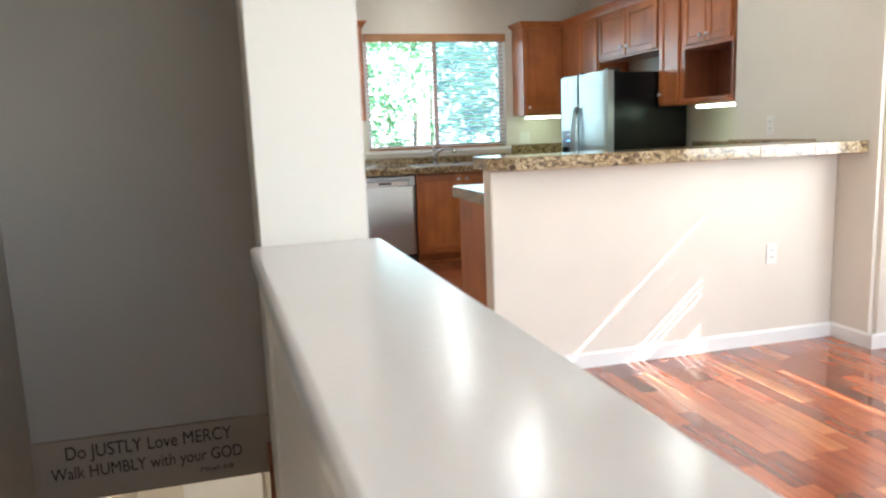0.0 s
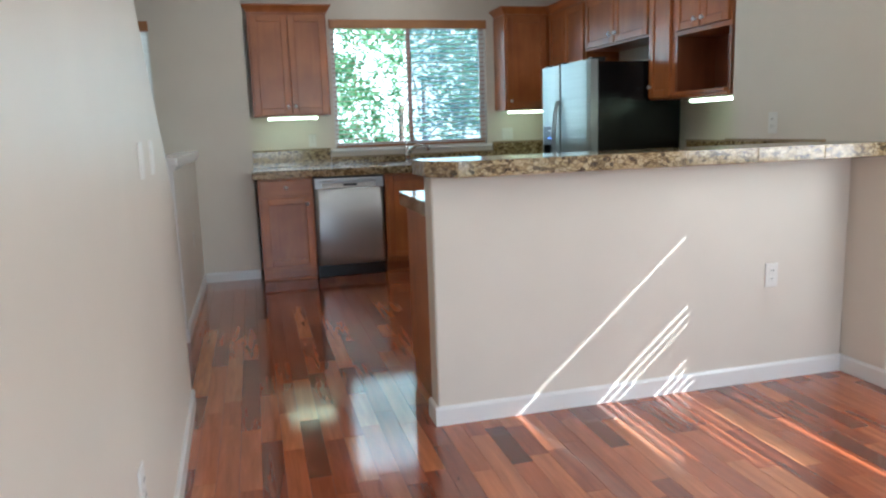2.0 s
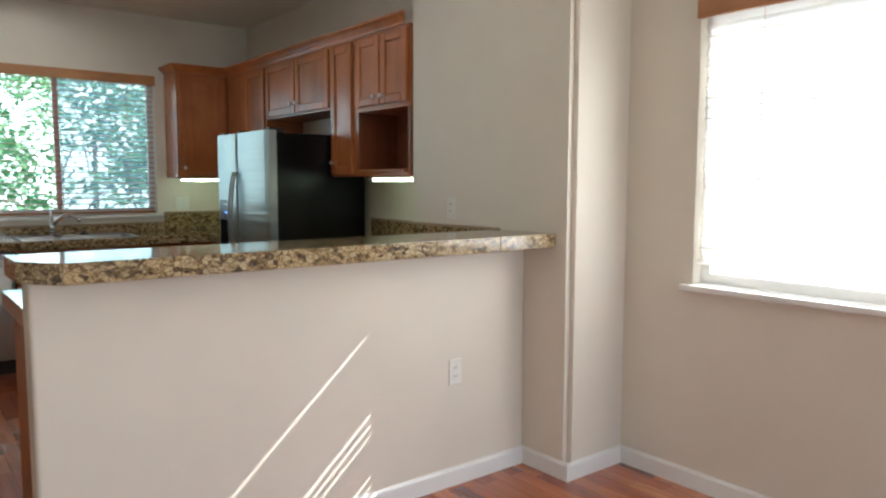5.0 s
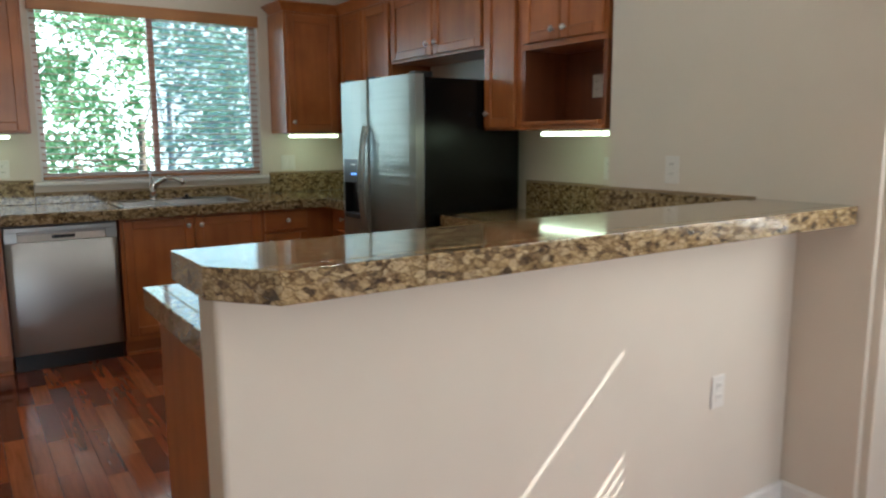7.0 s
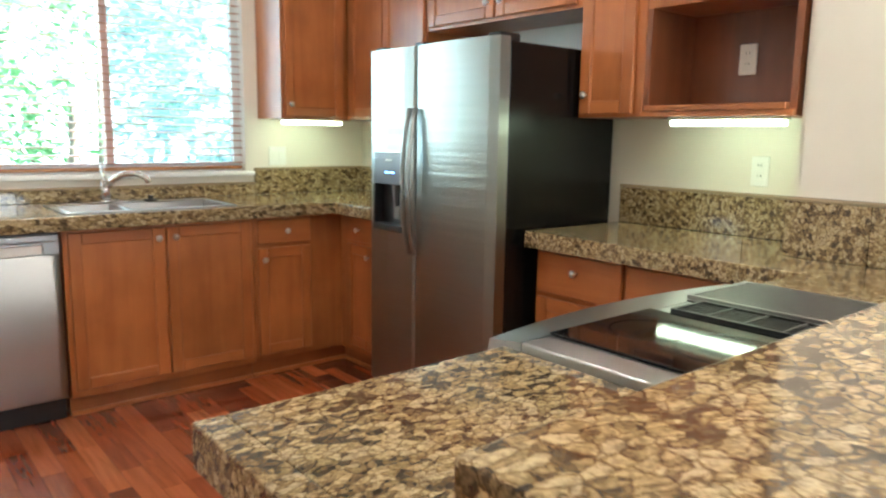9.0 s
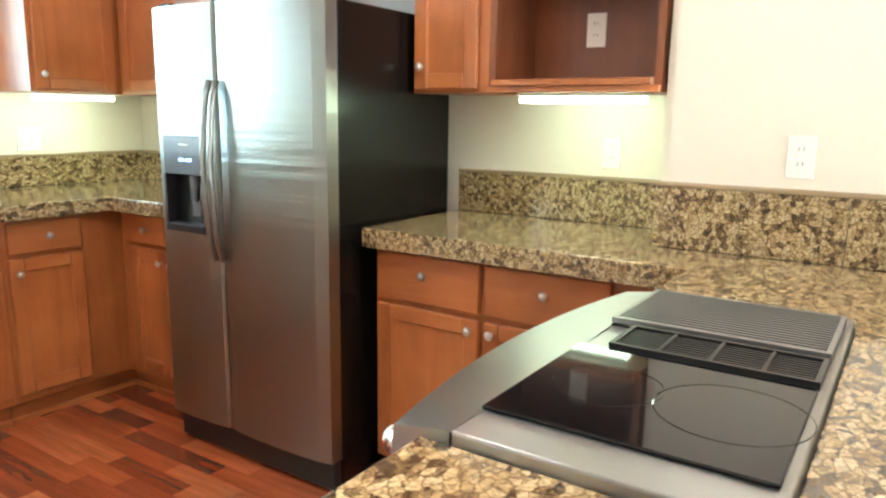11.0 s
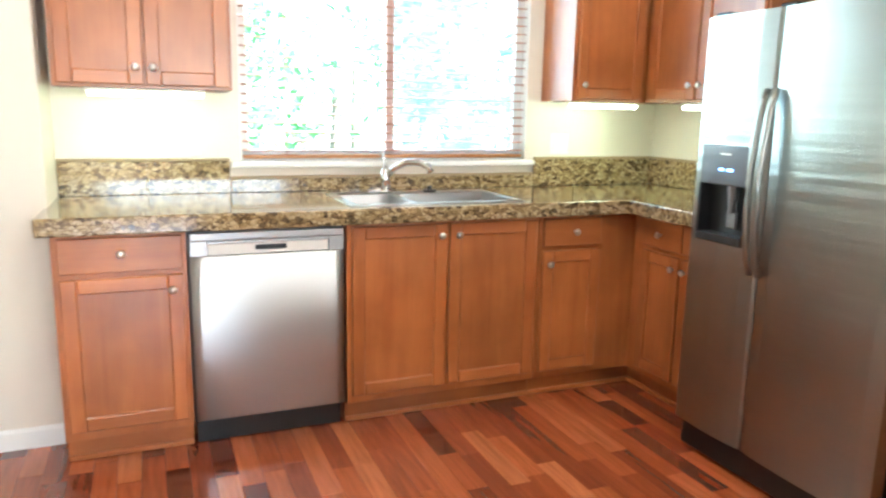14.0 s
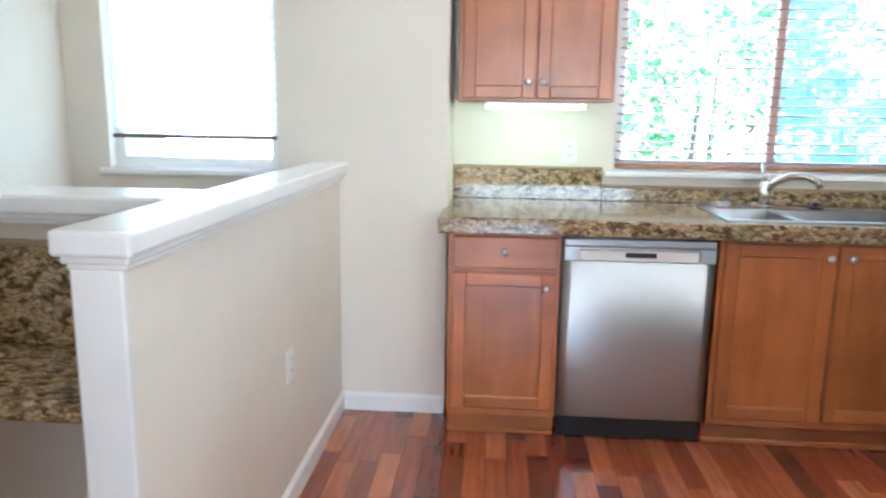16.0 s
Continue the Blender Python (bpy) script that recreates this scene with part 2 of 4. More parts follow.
def screen_mat():
    m = mat("insect_mesh", (0.26, 0.33, 0.42), 0.6)
    t = node(m, "ShaderNodeBsdfTransparent")
    mx = node(m, "ShaderNodeMixShader")
    mx.inputs[0].default_value = 0.60
    d = node(m, "ShaderNodeBsdfTranslucent")
    d.inputs[0].default_value = (0.28, 0.40, 0.56, 1)
    half = node(m, "ShaderNodeMixShader")
    half.inputs[0].default_value = 0.7
    wire(m, shader(m).outputs[0], half.inputs[1])
    wire(m, d.outputs[0], half.inputs[2])
    wire(m, half.outputs[0], mx.inputs[1])
    wire(m, t.outputs[0], mx.inputs[2])
    wire(m, mx.outputs[0], m.node_tree.nodes["Material Output"].inputs[0])
    return m


SCREEN = screen_mat()


def leaf_mat():
    m = mat("leaf", (0.08, 0.2, 0.03), 0.45)
    r = node(m, "ShaderNodeNewGeometry").outputs["Random Per Island"]
    col = ramp(m, r, [(0.0, (0.10, 0.24, 0.10)), (0.5, (0.21, 0.42, 0.20)), (1.0, (0.38, 0.58, 0.33))])
    wire(m, col, shader(m).inputs["Base Color"])
    t = node(m, "ShaderNodeBsdfTranslucent")
    wire(m, col, t.inputs[0])
    mx = node(m, "ShaderNodeMixShader")
    mx.inputs[0].default_value = 0.5
    wire(m, shader(m).outputs[0], mx.inputs[1])
    wire(m, t.outputs[0], mx.inputs[2])
    wire(m, mx.outputs[0], m.node_tree.nodes["Material Output"].inputs[0])
    return m


LEAF = leaf_mat()
BARK = paint("bark", (0.22, 0.18, 0.14), 0.9, 0.6)
GRASS = paint("lawn", (0.07, 0.13, 0.03), 0.9, 0.6)
FENCE = wood_mat("fence_board", (0.30, 0.25, 0.20), (0.20, 0.16, 0.12), 0.8, 1.0)

# ---- mesh helpers ----


def cube(bm, x0, x1, y0, y1, z0, z1, bevel=0.0, segs=1):
    """A box in bm, with bevelled edges where asked."""
    m = Matrix.Translation(((x0 + x1) / 2, (y0 + y1) / 2, (z0 + z1) / 2)) @ Matrix.Diagonal((abs(x1 - x0), abs(y1 - y0), abs(z1 - z0), 1))
    r = bmesh.ops.create_cube(bm, size=1, matrix=m)
    if bevel:
        edges = list({e for v in r["verts"] for e in v.link_edges})
        bmesh.ops.bevel(bm, geom=edges, offset=bevel, segments=segs, affect='EDGES', profile=0.5)
    return bm


def cyl(bm, a, b, r0, r1=None, n=16, cap=True):
    """A cylinder or cone from a to b."""
    a, b = Vector(a), Vector(b)
    r1 = r0 if r1 is None else r1
    m = Matrix.Translation((a + b) / 2) @ (b - a).to_track_quat('Z', 'Y').to_matrix().to_4x4()
    bmesh.ops.create_cone(bm, cap_ends=cap, segments=n, radius1=r0, radius2=r1, depth=(b - a).length, matrix=m)
    return bm


def tube(bm, pts, r, n=10, squash=1.0):
    """A round bar along points."""
    pts = [Vector(p) for p in pts]
    rings = []
    for i, p in enumerate(pts):
        d = (pts[min(i + 1, len(pts) - 1)] - pts[max(i - 1, 0)]).normalized()
        q = d.to_track_quat('Z', 'Y')
        rings.append([bm.verts.new(p + q @ Vector((math.cos(k * math.tau / n) * r, math.sin(k * math.tau / n) * r * squash, 0))) for k in range(n)])
    for a, b in zip(rings, rings[1:]):
        for k in range(n):
            bm.faces.new((a[k], a[(k + 1) % n], b[(k + 1) % n], b[k]))
    bm.faces.new(rings[0][::-1])
    bm.faces.new(rings[-1])
    return bm


def prism(bm, outline, z0, z1, bevel=0.0):
    """An upright prism over an outline of x, y."""
    lo = [bm.verts.new((x, y, z0)) for x, y in outline]
    hi = [bm.verts.new((x, y, z1)) for x, y in outline]
    n = len(outline)
    fs = [bm.faces.new(lo[::-1]), bm.faces.new(hi)]
    for i in range(n):
        fs.append(bm.faces.new((lo[i], lo[(i + 1) % n], hi[(i + 1) % n], hi[i])))
    bmesh.ops.recalc_face_normals(bm, faces=fs)
    if bevel:
        bmesh.ops.bevel(bm, geom=list({e for f in fs for e in f.edges}), offset=bevel, segments=3, affect='EDGES', profile=0.5)
    return bm


def part(name, bm, material, parent=None, label="", smooth=False):
    """Links bm as one mesh object under a thing or a part."""
    bmesh.ops.recalc_face_normals(bm, faces=bm.faces)
    me = bpy.data.meshes.new(name)
    bm.to_mesh(me)
    bm.free()
    me.materials.append(material)
    if smooth:
        for p in me.polygons:
            p.use_smooth = True
    ob = new(name, me)
    if parent:
        ob.parent = parent
        ob.matrix_parent_inverse = parent.matrix_world.inverted() if parent.matrix_basis == Matrix() else parent.matrix_basis.inverted()
    if label:
        ob["label"] = label
    return ob


def B():
    return bmesh.new()


def thing(name, label, category, group="", kind=""):
    return tagged(new(name), label, category, group, kind)


def setting(name, bm, material, label, category, smooth=False):
    return tagged(part(name, bm, material, None, "", smooth), label, category, "", "structure")


# ---- large structure ----
H = 2.76
XW, YB, YF = 4.55, -2.6, 7.83
fb = B()
cube(fb, 0.955, 4.7, YB - 0.2, 8.0, -0.12, -0.006)
cube(fb, -0.35, 0.955, 3.62, 8.0, -0.12, -0.006)
floor = setting("floor", fb, GAP, "glossy reddish cherry hardwood plank floor", "floor")

cb = cube(B(), -0.5, 4.75, YB - 0.2, 8.0, H, H + 0.15)
setting("ceiling", cb, CEIL, "smooth off-white painted ceiling", "ceiling")


def wall_y(name, y0, y1, x0, x1, z0, z1, holes, material=WALL, label="warm beige painted wall"):
    """A wall along x with rectangular holes (x0, x1, z0, z1)."""
    b = B()
    xs = sorted({x0, x1, *[v for h in holes for v in h[:2]]})
    for a, c in zip(xs, xs[1:]):
        mid = (a + c) / 2
        cut = sorted([h[2:] for h in holes if h[0] < mid < h[1]])
        z = z0
        for h0, h1 in cut:
            if h0 > z:
                cube(b, a, c, y0, y1, z, h0)
            z = h1
        if z < z1:
            cube(b, a, c, y0, y1, z, z1)
    bmesh.ops.remove_doubles(b, verts=b.verts, dist=0.0005)
    return setting(name, b, material, label, "wall")


def wall_x(name, x0, x1, y0, y1, z0, z1, holes, material=WALL, label="warm beige painted wall"):
    b = B()
    ys = sorted({y0, y1, *[v for h in holes for v in h[:2]]})
    for a, c in zip(ys, ys[1:]):
        mid = (a + c) / 2
        cut = sorted([h[2:] for h in holes if h[0] < mid < h[1]])
        z = z0
        for h0, h1 in cut:
            if h0 > z:
                cube(b, x0, x1, a, c, z, h0)
            z = h1
        if z < z1:
            cube(b, x0, x1, a, c, z, z1)
    bmesh.ops.remove_doubles(b, verts=b.verts, dist=0.0005)
    return setting(name, b, material, label, "wall")


WK = (2.16, 3.65, 1.09, 2.24)      # kitchen window
W2 = (-0.10, 0.66, 1.09, 2.17)     # nook window
W3 = (1.30, 3.21, 0.92, 2.13)      # dining window, along y
wall_y("wall_north", YF, YF + 0.15, 1.40, 4.7, 0, H, [WK])
wall_y("wall_nook", 7.43, 7.98, -0.35, 1.40, 0, H, [W2])
wall_x("wall_east_kitchen", 4.49, 4.7, 4.80, YF, 0, H, [])
bb = prism(B(), [(4.165, 3.575), (4.165, 4.80), (4.7, 4.80), (4.7, 3.575)], 0, H)
bmesh.ops.bevel(bb, geom=[e for e in bb.edges if abs(e.verts[0].co.z - e.verts[1].co.z) > 1 and e.verts[0].co.x < 4.2], offset=0.028, segments=6, affect='EDGES')
setting("wall_pier", bb, WALL, "beige painted wall pier with a rounded corner", "wall")
wall_x("wall_east", XW, XW + 0.17, YB, 3.575, 0, H, [W3])
# Unseen closing wall; its opening is assumed, to go with the fill lamp.
wall_y("wall_south", YB - 0.18, YB, 0.0, 4.7, -2.7, H, [(0.9, 4.2, 0.6, 2.3)])
wall_x("wall_nook_west", -0.43, -0.28, 3.62, 7.43, 0, H, [])

# stair wall with a sloping end
LX0, LX1 = 0.950, 1.105


def stair_face(y):
    """The room face of the stair wall, slightly out of square."""
    return LX1 - 0.022 * (y - 1.58)


lb = B()
outline = [(1.58, 0), (4.46, 0), (4.46, 0.98), (3.66, 1.72), (3.66, H), (1.58, H)]
fa = [lb.verts.new((LX0, y, z)) for y, z in outline]
fc = [lb.verts.new((stair_face(y), y, z)) for y, z in outline]
lb.faces.new(fa)
lb.faces.new(fc[::-1])
for i in range(len(outline)):
    j = (i + 1) % len(outline)
    lb.faces.new((fa[i], fa[j], fc[j], fc[i]))
setting("wall_stair", lb, WALL, "beige painted stair wall with a sloping end", "wall")
tb = B()
tube(tb, [(1.0, 4.475, 0.96), (1.0, 3.665, 1.73)], 0.05, 4)
setting("trim_slope", tb, WHITE, "white painted sloping cap on the stair wall", "trim")

# low wall beside the stairwell and its cap
def low_run(b, x0, x1, z0, z1, bevel=0.0):
    """A run along the low wall, which turns a little from the stair wall's line."""
    prism(b, [(x0 - 0.045 * (YB - 1.58), YB), (x0, 1.58), (x1, 1.58), (x1 - 0.018 * (YB - 1.58), YB)], z0, z1, bevel)
    return b


setting("low_wall_stair", low_run(B(), 0.953, 1.103, 0, 1.065), WALL, "beige low wall beside the stairwell", "low wall")
cap = B()
low_run(cap, 0.934, 1.124, 1.075, 1.106, 0.006)
low_run(cap, 0.945, 1.112, 1.055, 1.078)
setting("trim_cap_stair", cap, WHITE, "wide white painted wooden cap on the low wall", "trim")

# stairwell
# These two walls carry the shade in their paint colour.
wall_x("wall_stairwell_west", -0.10, 0.05, YB, 5.6, -2.7, H, [], WALL_SHADED, "beige stairwell wall with its shade put into the paint colour")
wall_y("wall_stairwell_north", 3.50, 3.62, 0.05, LX0, -0.13, H, [], WALL_SHADED, "beige stairwell wall with its shade put into the paint colour")
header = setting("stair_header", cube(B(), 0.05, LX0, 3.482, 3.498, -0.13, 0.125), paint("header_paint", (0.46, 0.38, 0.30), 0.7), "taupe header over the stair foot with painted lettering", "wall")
wall_x("wall_under_stair", LX0, LX0 + 0.1, YB, 5.6, -2.7, -0.125, [], WALL, "beige wall of the lower hall")
wall_y("wall_lower_hall", 5.5, 5.6, 0.05, LX0, -2.7, -0.125, [], WALL, "beige end wall of the lower hall")
setting("floor_lower", cube(B(), -0.1, 1.05, YB, 5.6, -2.8, -2.7), PLANKS, "dark wood floor of the lower hall", "floor")
# Unseen area lamp added to brighten the lower hall below the header.
hall_fill = area("hall_fill", (0.5, 4.4, -0.2), (0.5, 4.6, -2), 0.3, 0.3, 2.2, (1.0, 0.82, 0.6))
door = tagged(part("hall_door", cube(B(), 0.35, 0.88, 5.44, 5.494, -2.7, -0.6, 0.004), WHITE), "white painted door in the lower hall", "door")
part("door_knob", cyl(B(), (0.42, 5.44, -1.7), (0.42, 5.39, -1.7), 0.025), NICKEL, door)

# lettering on the header
for text, x, z, size in (("Do JUSTLY Love MERCY", 0.165, 0.045, 0.078), ("Walk HUMBLY with your GOD", 0.11, -0.035, 0.072), ("Micah 6:8", 0.66, -0.085, 0.03)):
    fc_ = bpy.data.curves.new("lettering", 'FONT')
    fc_.body, fc_.size, fc_.extrude = text, size, 0.0006
    tmp = bpy.data.objects.new("tmp", fc_)
    scene.collection.objects.link(tmp)
    me = bpy.data.meshes.new_from_object(tmp.evaluated_get(bpy.context.evaluated_depsgraph_get()))
    bpy.data.objects.remove(tmp)
    me.materials.clear()
    me.materials.append(INK)
    ob = new("lettering", me)
    w = max(v.co.x for v in me.vertices)
    want = {"D": 0.63, "W": 0.72, "M": 0.13}[text[0]]
    ob.matrix_world = Matrix.Translation((x, 3.4805, z)) @ pose(0, 0, 0, 90) @ Matrix.Diagonal((want / w, 1, 1, 1))
    ob.parent = header
    ob["label"] = "dark painted lettering"

# nook half walls
setting("half_wall_nook", cube(B(), 0.842, 0.93, 5.60, 7.43, 0, 1.075), WALL, "beige half wall beside the kitchen", "low wall")


def half_cap(name, x0, x1, y0, y1, label):
    b = B()
    cube(b, x0, x1, y0, y1, 1.083, 1.132, 0.008, 2)
    cube(b, x0 + 0.012, x1 - 0.012, y0 + 0.012, y1 - 0.002, 1.068, 1.084, 0.004)
    cube(b, x0 + 0.02, x1 - 0.02, y0 + 0.02, y1 - 0.004, 1.056, 1.069, 0.003)
    return setting(name, b, WHITE, label, "trim")


half_cap("trim_cap_nook", 0.812, 0.968, 5.562, 7.428, "white moulded wooden cap on the half wall")
setting("trim_post", cube(B(), 0.836, 0.937, 5.583, 5.602, 0, 1.057, 0.003), WHITE, "white painted end board of the half wall", "trim")
setting("half_wall_desk", cube(B(), -0.28, 0.842, 6.10, 6.22, 0, 1.075), WALL, "beige half wall behind the desk counter", "low wall")
half_cap("trim_cap_desk", -0.28, 0.811, 6.05, 6.27, "white moulded wooden cap on the half wall")

# breakfast bar wall
setting("wall_peninsula", cube(B(), 2.088, 4.165, 3.865, 3.985, 0, 1.065, 0.012, 3), WALL, "smooth beige breakfast bar wall", "low wall")


def base_run(name, pts, h=0.083, t=0.014):
    """Baseboard along points on the floor; its thickness lies to the left of the way."""
    b = B()
    for (xa, ya), (xb, yb) in zip(pts, pts[1:]):
        d = Vector((xb - xa, yb - ya, 0))
        n = Vector((-d.y, d.x, 0)).normalized()
        p0, p1 = Vector((xa, ya, 0)), Vector((xb, yb, 0))
        prof = [(0, 0), (t, 0), (t, h - 0.012), (t * 0.45, h), (0, h)]
        r0 = [b.verts.new(p0 + n * u + Vector((0, 0, z))) for u, z in prof]
        r1 = [b.verts.new(p1 + n * u + Vector((0, 0, z))) for u, z in prof]
        for i in range(5):
            j = (i + 1) % 5
            b.faces.new((r0[i], r0[j], r1[j], r1[i]))
        b.faces.new(r0[::-1])
        b.faces.new(r1)
    return setting(name, b, WHITE, "white painted baseboard", "baseboard")


base_run("baseboard_peninsula", [(4.165, 3.865), (2.074, 3.865)])
base_run("baseboard_peninsula_end", [(2.088, 3.852), (2.088, 3.985)])
base_run("baseboard_pier", [(4.165, 3.562), (4.165, 3.865)])
base_run("baseboard_pier_south", [(4.55, 3.575), (4.152, 3.575)])
base_run("baseboard_east", [(4.55, YB), (4.55, 3.575)])
base_run("baseboard_stair", [(stair_face(4.46), 4.46), (LX1, 1.58), (LX1 + 0.075, YB)])
base_run("baseboard_half_wall", [(0.93, 7.43), (0.93, 5.59)])
base_run("baseboard_half_wall_end", [(0.944, 5.583), (0.828, 5.583)])
base_run("baseboard_stub", [(1.40, 7.43), (0.93, 7.43)])

# ---- windows ----


def slat(w, length, thick=0.003):
    """One blind slat, slightly crowned, along x, centred at the origin."""
    b = B()
    n = 4
    top, bot = [], []
    for i in range(n + 1):
        u = (i / n - 0.5) * w
        c = 0.0025 * (1 - (2 * i / n - 1) ** 2)
        top.append([b.verts.new((s * length / 2, u, c + thick / 2)) for s in (-1, 1)])
        bot.append([b.verts.new((s * length / 2, u, c - thick / 2)) for s in (-1, 1)])
    for i in range(n):
        b.faces.new((top[i][0], top[i][1], top[i + 1][1], top[i + 1][0]))
        b.faces.new((bot[i][1], bot[i][0], bot[i + 1][0], bot[i + 1][1]))
    for a, c in ((top[0], bot[0]), (bot[n], top[n])):
        b.faces.new((a[1], a[0], c[0], c[1]))
    for s in (0, 1):
        b.faces.new([r[s] for r in top] + [r[s] for r in bot[::-1]])
    return b


def twisted_slat(w, length, open_angle, tilt, thick=0.003):
    """A slat that hangs twisted: at open_angle near its first end, closing to tilt further along."""
    b = B()
    stations = (0.0, 0.4, 0.80, 0.87, 0.95, 1.03, length)
    rings = []
    for s in stations:
        f = min(1.0, max(0.0, (s - 0.80) / 0.23))
        a = radians(open_angle + (180 + tilt - open_angle) * f * f * (3 - 2 * f))
        ring = []
        for u, v in ((-w / 2, -thick / 2), (w / 2, -thick / 2), (w / 2, thick / 2), (-w / 2, thick / 2)):
            ring.append(b.verts.new((s - length / 2, u * math.cos(a) - v * math.sin(a), u * math.sin(a) + v * math.cos(a))))
        rings.append(ring)
    for p, q in zip(rings, rings[1:]):
        for k in range(4):
            b.faces.new((p[k], p[(k + 1) % 4], q[(k + 1) % 4], q[k]))
    b.faces.new(rings[0][::-1])
    b.faces.new(rings[-1])
    return b


def blind(name, label, m, length, z0, z1, pitch, tilt, slat_material, leaks=(), width=0.05):
    """A venetian blind in the plane y=0 of the frame m (its x along the window, its -y into the room)."""
    t = thing(name, label, "window blind")
    t.matrix_world = m
    first = slat(width, length, 0.0048 if slat_material is SLATB else 0.003)
    me = None
    z = z1 - 0.05
    while z > z0 + 0.03:
        bent = [ang for c, ang in leaks if abs(z - c) < pitch / 2]
        a = tilt
        if bent:
            ob = part("slat", twisted_slat(width, length, bent[0], tilt), slat_material)
            a = 0.0
        elif me is None:
            ob = part("slat", first, slat_material)
            me = ob.data
        else:
            ob = new("slat", me)
        ob.parent = t
        ob.matrix_basis = Matrix.Translation((0, 0, z)) @ pose(0, 0, 0, a + random.uniform(-0.8, 0.8))
        z -= pitch
    ob = part("bottom_rail", cube(B(), -length / 2, length / 2, -0.022, 0.022, z0, z0 + 0.018, 0.003), VALANCE if slat_material is SLATB else DARKRAIL if length < 1 else SLATW)
    ob.parent = t
    ob = part("valance", cube(B(), -length / 2 - 0.02, length / 2 + 0.02, -0.055, -0.035, z1 - 0.045, z1 + 0.035, 0.004, 2), VALANCE, None, "honey coloured wooden valance")
    ob.parent = t
    for u in (-0.36, 0, 0.36) if length > 1 else (-0.3, 0.3):
        for v in (-0.024, 0.024):
            ob = part("ladder_cord", cyl(B(), (u * length, v, z0), (u * length, v, z1), 0.0012, None, 5), CORD)
            ob.parent = t
    return t


def window(name, m, w, z0, z1, mullion, label, sill_out=0.05):
    """A window: casing-free opening with vinyl frame, panes and a white sill, in the frame m (origin at the opening's middle, at floor level)."""
    win = thing(name, label, "window", "", "structure")
    win.matrix_world = m

    def sub(n, b, mt, lab=""):
        ob = part(n, b, mt, None, lab)
        ob.parent = win
        return ob
    f = B()
    for a, c in ((-w / 2, -w / 2 + 0.045), (w / 2 - 0.045, w / 2)):
        cube(f, a, c, 0.06, 0.11, z0, z1)
    cube(f, -w / 2 + 0.045, w / 2 - 0.045, 0.06, 0.11, z0, z0 + 0.045)
    cube(f, -w / 2 + 0.045, w / 2 - 0.045, 0.06, 0.11, z1 - 0.045, z1)
    sub("window_frame", f, WHITE)
    if mullion:
        sub("mullion", cube(B(), -0.02, 0.02, 0.065, 0.105, z0 + 0.045, z1 - 0.045, 0.003), VINYL, "reddish window mullion")
    for a, c in (((-w / 2 + 0.045, -0.03), (0.03, w / 2 - 0.045)) if mullion else ((-w / 2 + 0.045, w / 2 - 0.045),)):
        ob = sub("pane", cube(B(), a, c, 0.083, 0.087, z0 + 0.045, z1 - 0.045), GLASS)
        ob.visible_shadow = False
    if mullion:
        sub("insect_screen", cube(B(), 0.022, w / 2 - 0.046, 0.096, 0.0965, z0 + 0.046, z1 - 0.046), SCREEN, "fine grey insect screen")
    s = cube(B(), -w / 2 - 0.045, w / 2 + 0.045, -sill_out, 0.0, z0 - 0.03, z0 - 0.002, 0.006, 2)
    cube(s, -w / 2 + 0.001, w / 2 - 0.001, 0.0, 0.06, z0 - 0.02, z0 + 0.001)
    sub("window_sill", s, WHITE, "white painted window sill")
    return win


mk = Matrix.Translation(((WK[0] + WK[1]) / 2, YF, 0))
window("window_1", mk, WK[1] - WK[0], WK[2], WK[3], True, "white framed sliding kitchen window over the sink", 0.04)
blind("venetian_blind", "open wooden venetian blind in the kitchen window", mk @ Matrix.Translation((0, 0.028, 0)), WK[1] - WK[0] - 0.03, 1.10, 2.22, 0.043, 4, SLATB)
m2 = Matrix.Translation(((W2[0] + W2[1]) / 2, 7.43, 0))
window("window_2", m2, W2[1] - W2[0], W2[2], W2[3], False, "white framed nook window", 0.02)
blind("venetian_blind", "half lowered white venetian blind in the nook window", m2 @ Matrix.Translation((0, 0.03, 0)), W2[1] - W2[0] - 0.03, 1.22, 2.14, 0.043, 62, SLATW)
m3 = Matrix.Translation((XW, (W3[0] + W3[1]) / 2, 0)) @ pose(0, 0, 0, 0, 0, -90)
window("window_3", m3, W3[1] - W3[0], W3[2], W3[3], False, "white framed dining window in full sun", 0.04)
LEAKS = [(2.05 - 0.043 * k, a) for k, a in ((3, 72), (4, 63), (6, 74), (11, 64), (12, 66), (13, 66), (14, 70), (17, 65), (18, 67), (19, 68), (20, 67), (21, 70))]
blind("venetian_blind", "closed white venetian blind glowing in the sun", m3 @ Matrix.Translation((0, 0.028, 0)), W3[1] - W3[0] - 0.03, 1.01, 2.10, 0.043, -72, SLATW, LEAKS)

# ---- kitchen cabinets ----


def knob(parent, p, out):
    """A round nickel knob at p, its axis along out."""
    p, o = Vector(p), Vector(out)
    b = B()
    cyl(b, p, p + o * 0.016, 0.006, 0.005, 10)
    cyl(b, p + o * 0.014, p + o * 0.020, 0.008, 0.0155, 16)
    cyl(b, p + o * 0.020, p + o * 0.027, 0.0155, 0.010, 16)
    return part("knob", b, NICKEL, parent, "satin nickel knob", True)


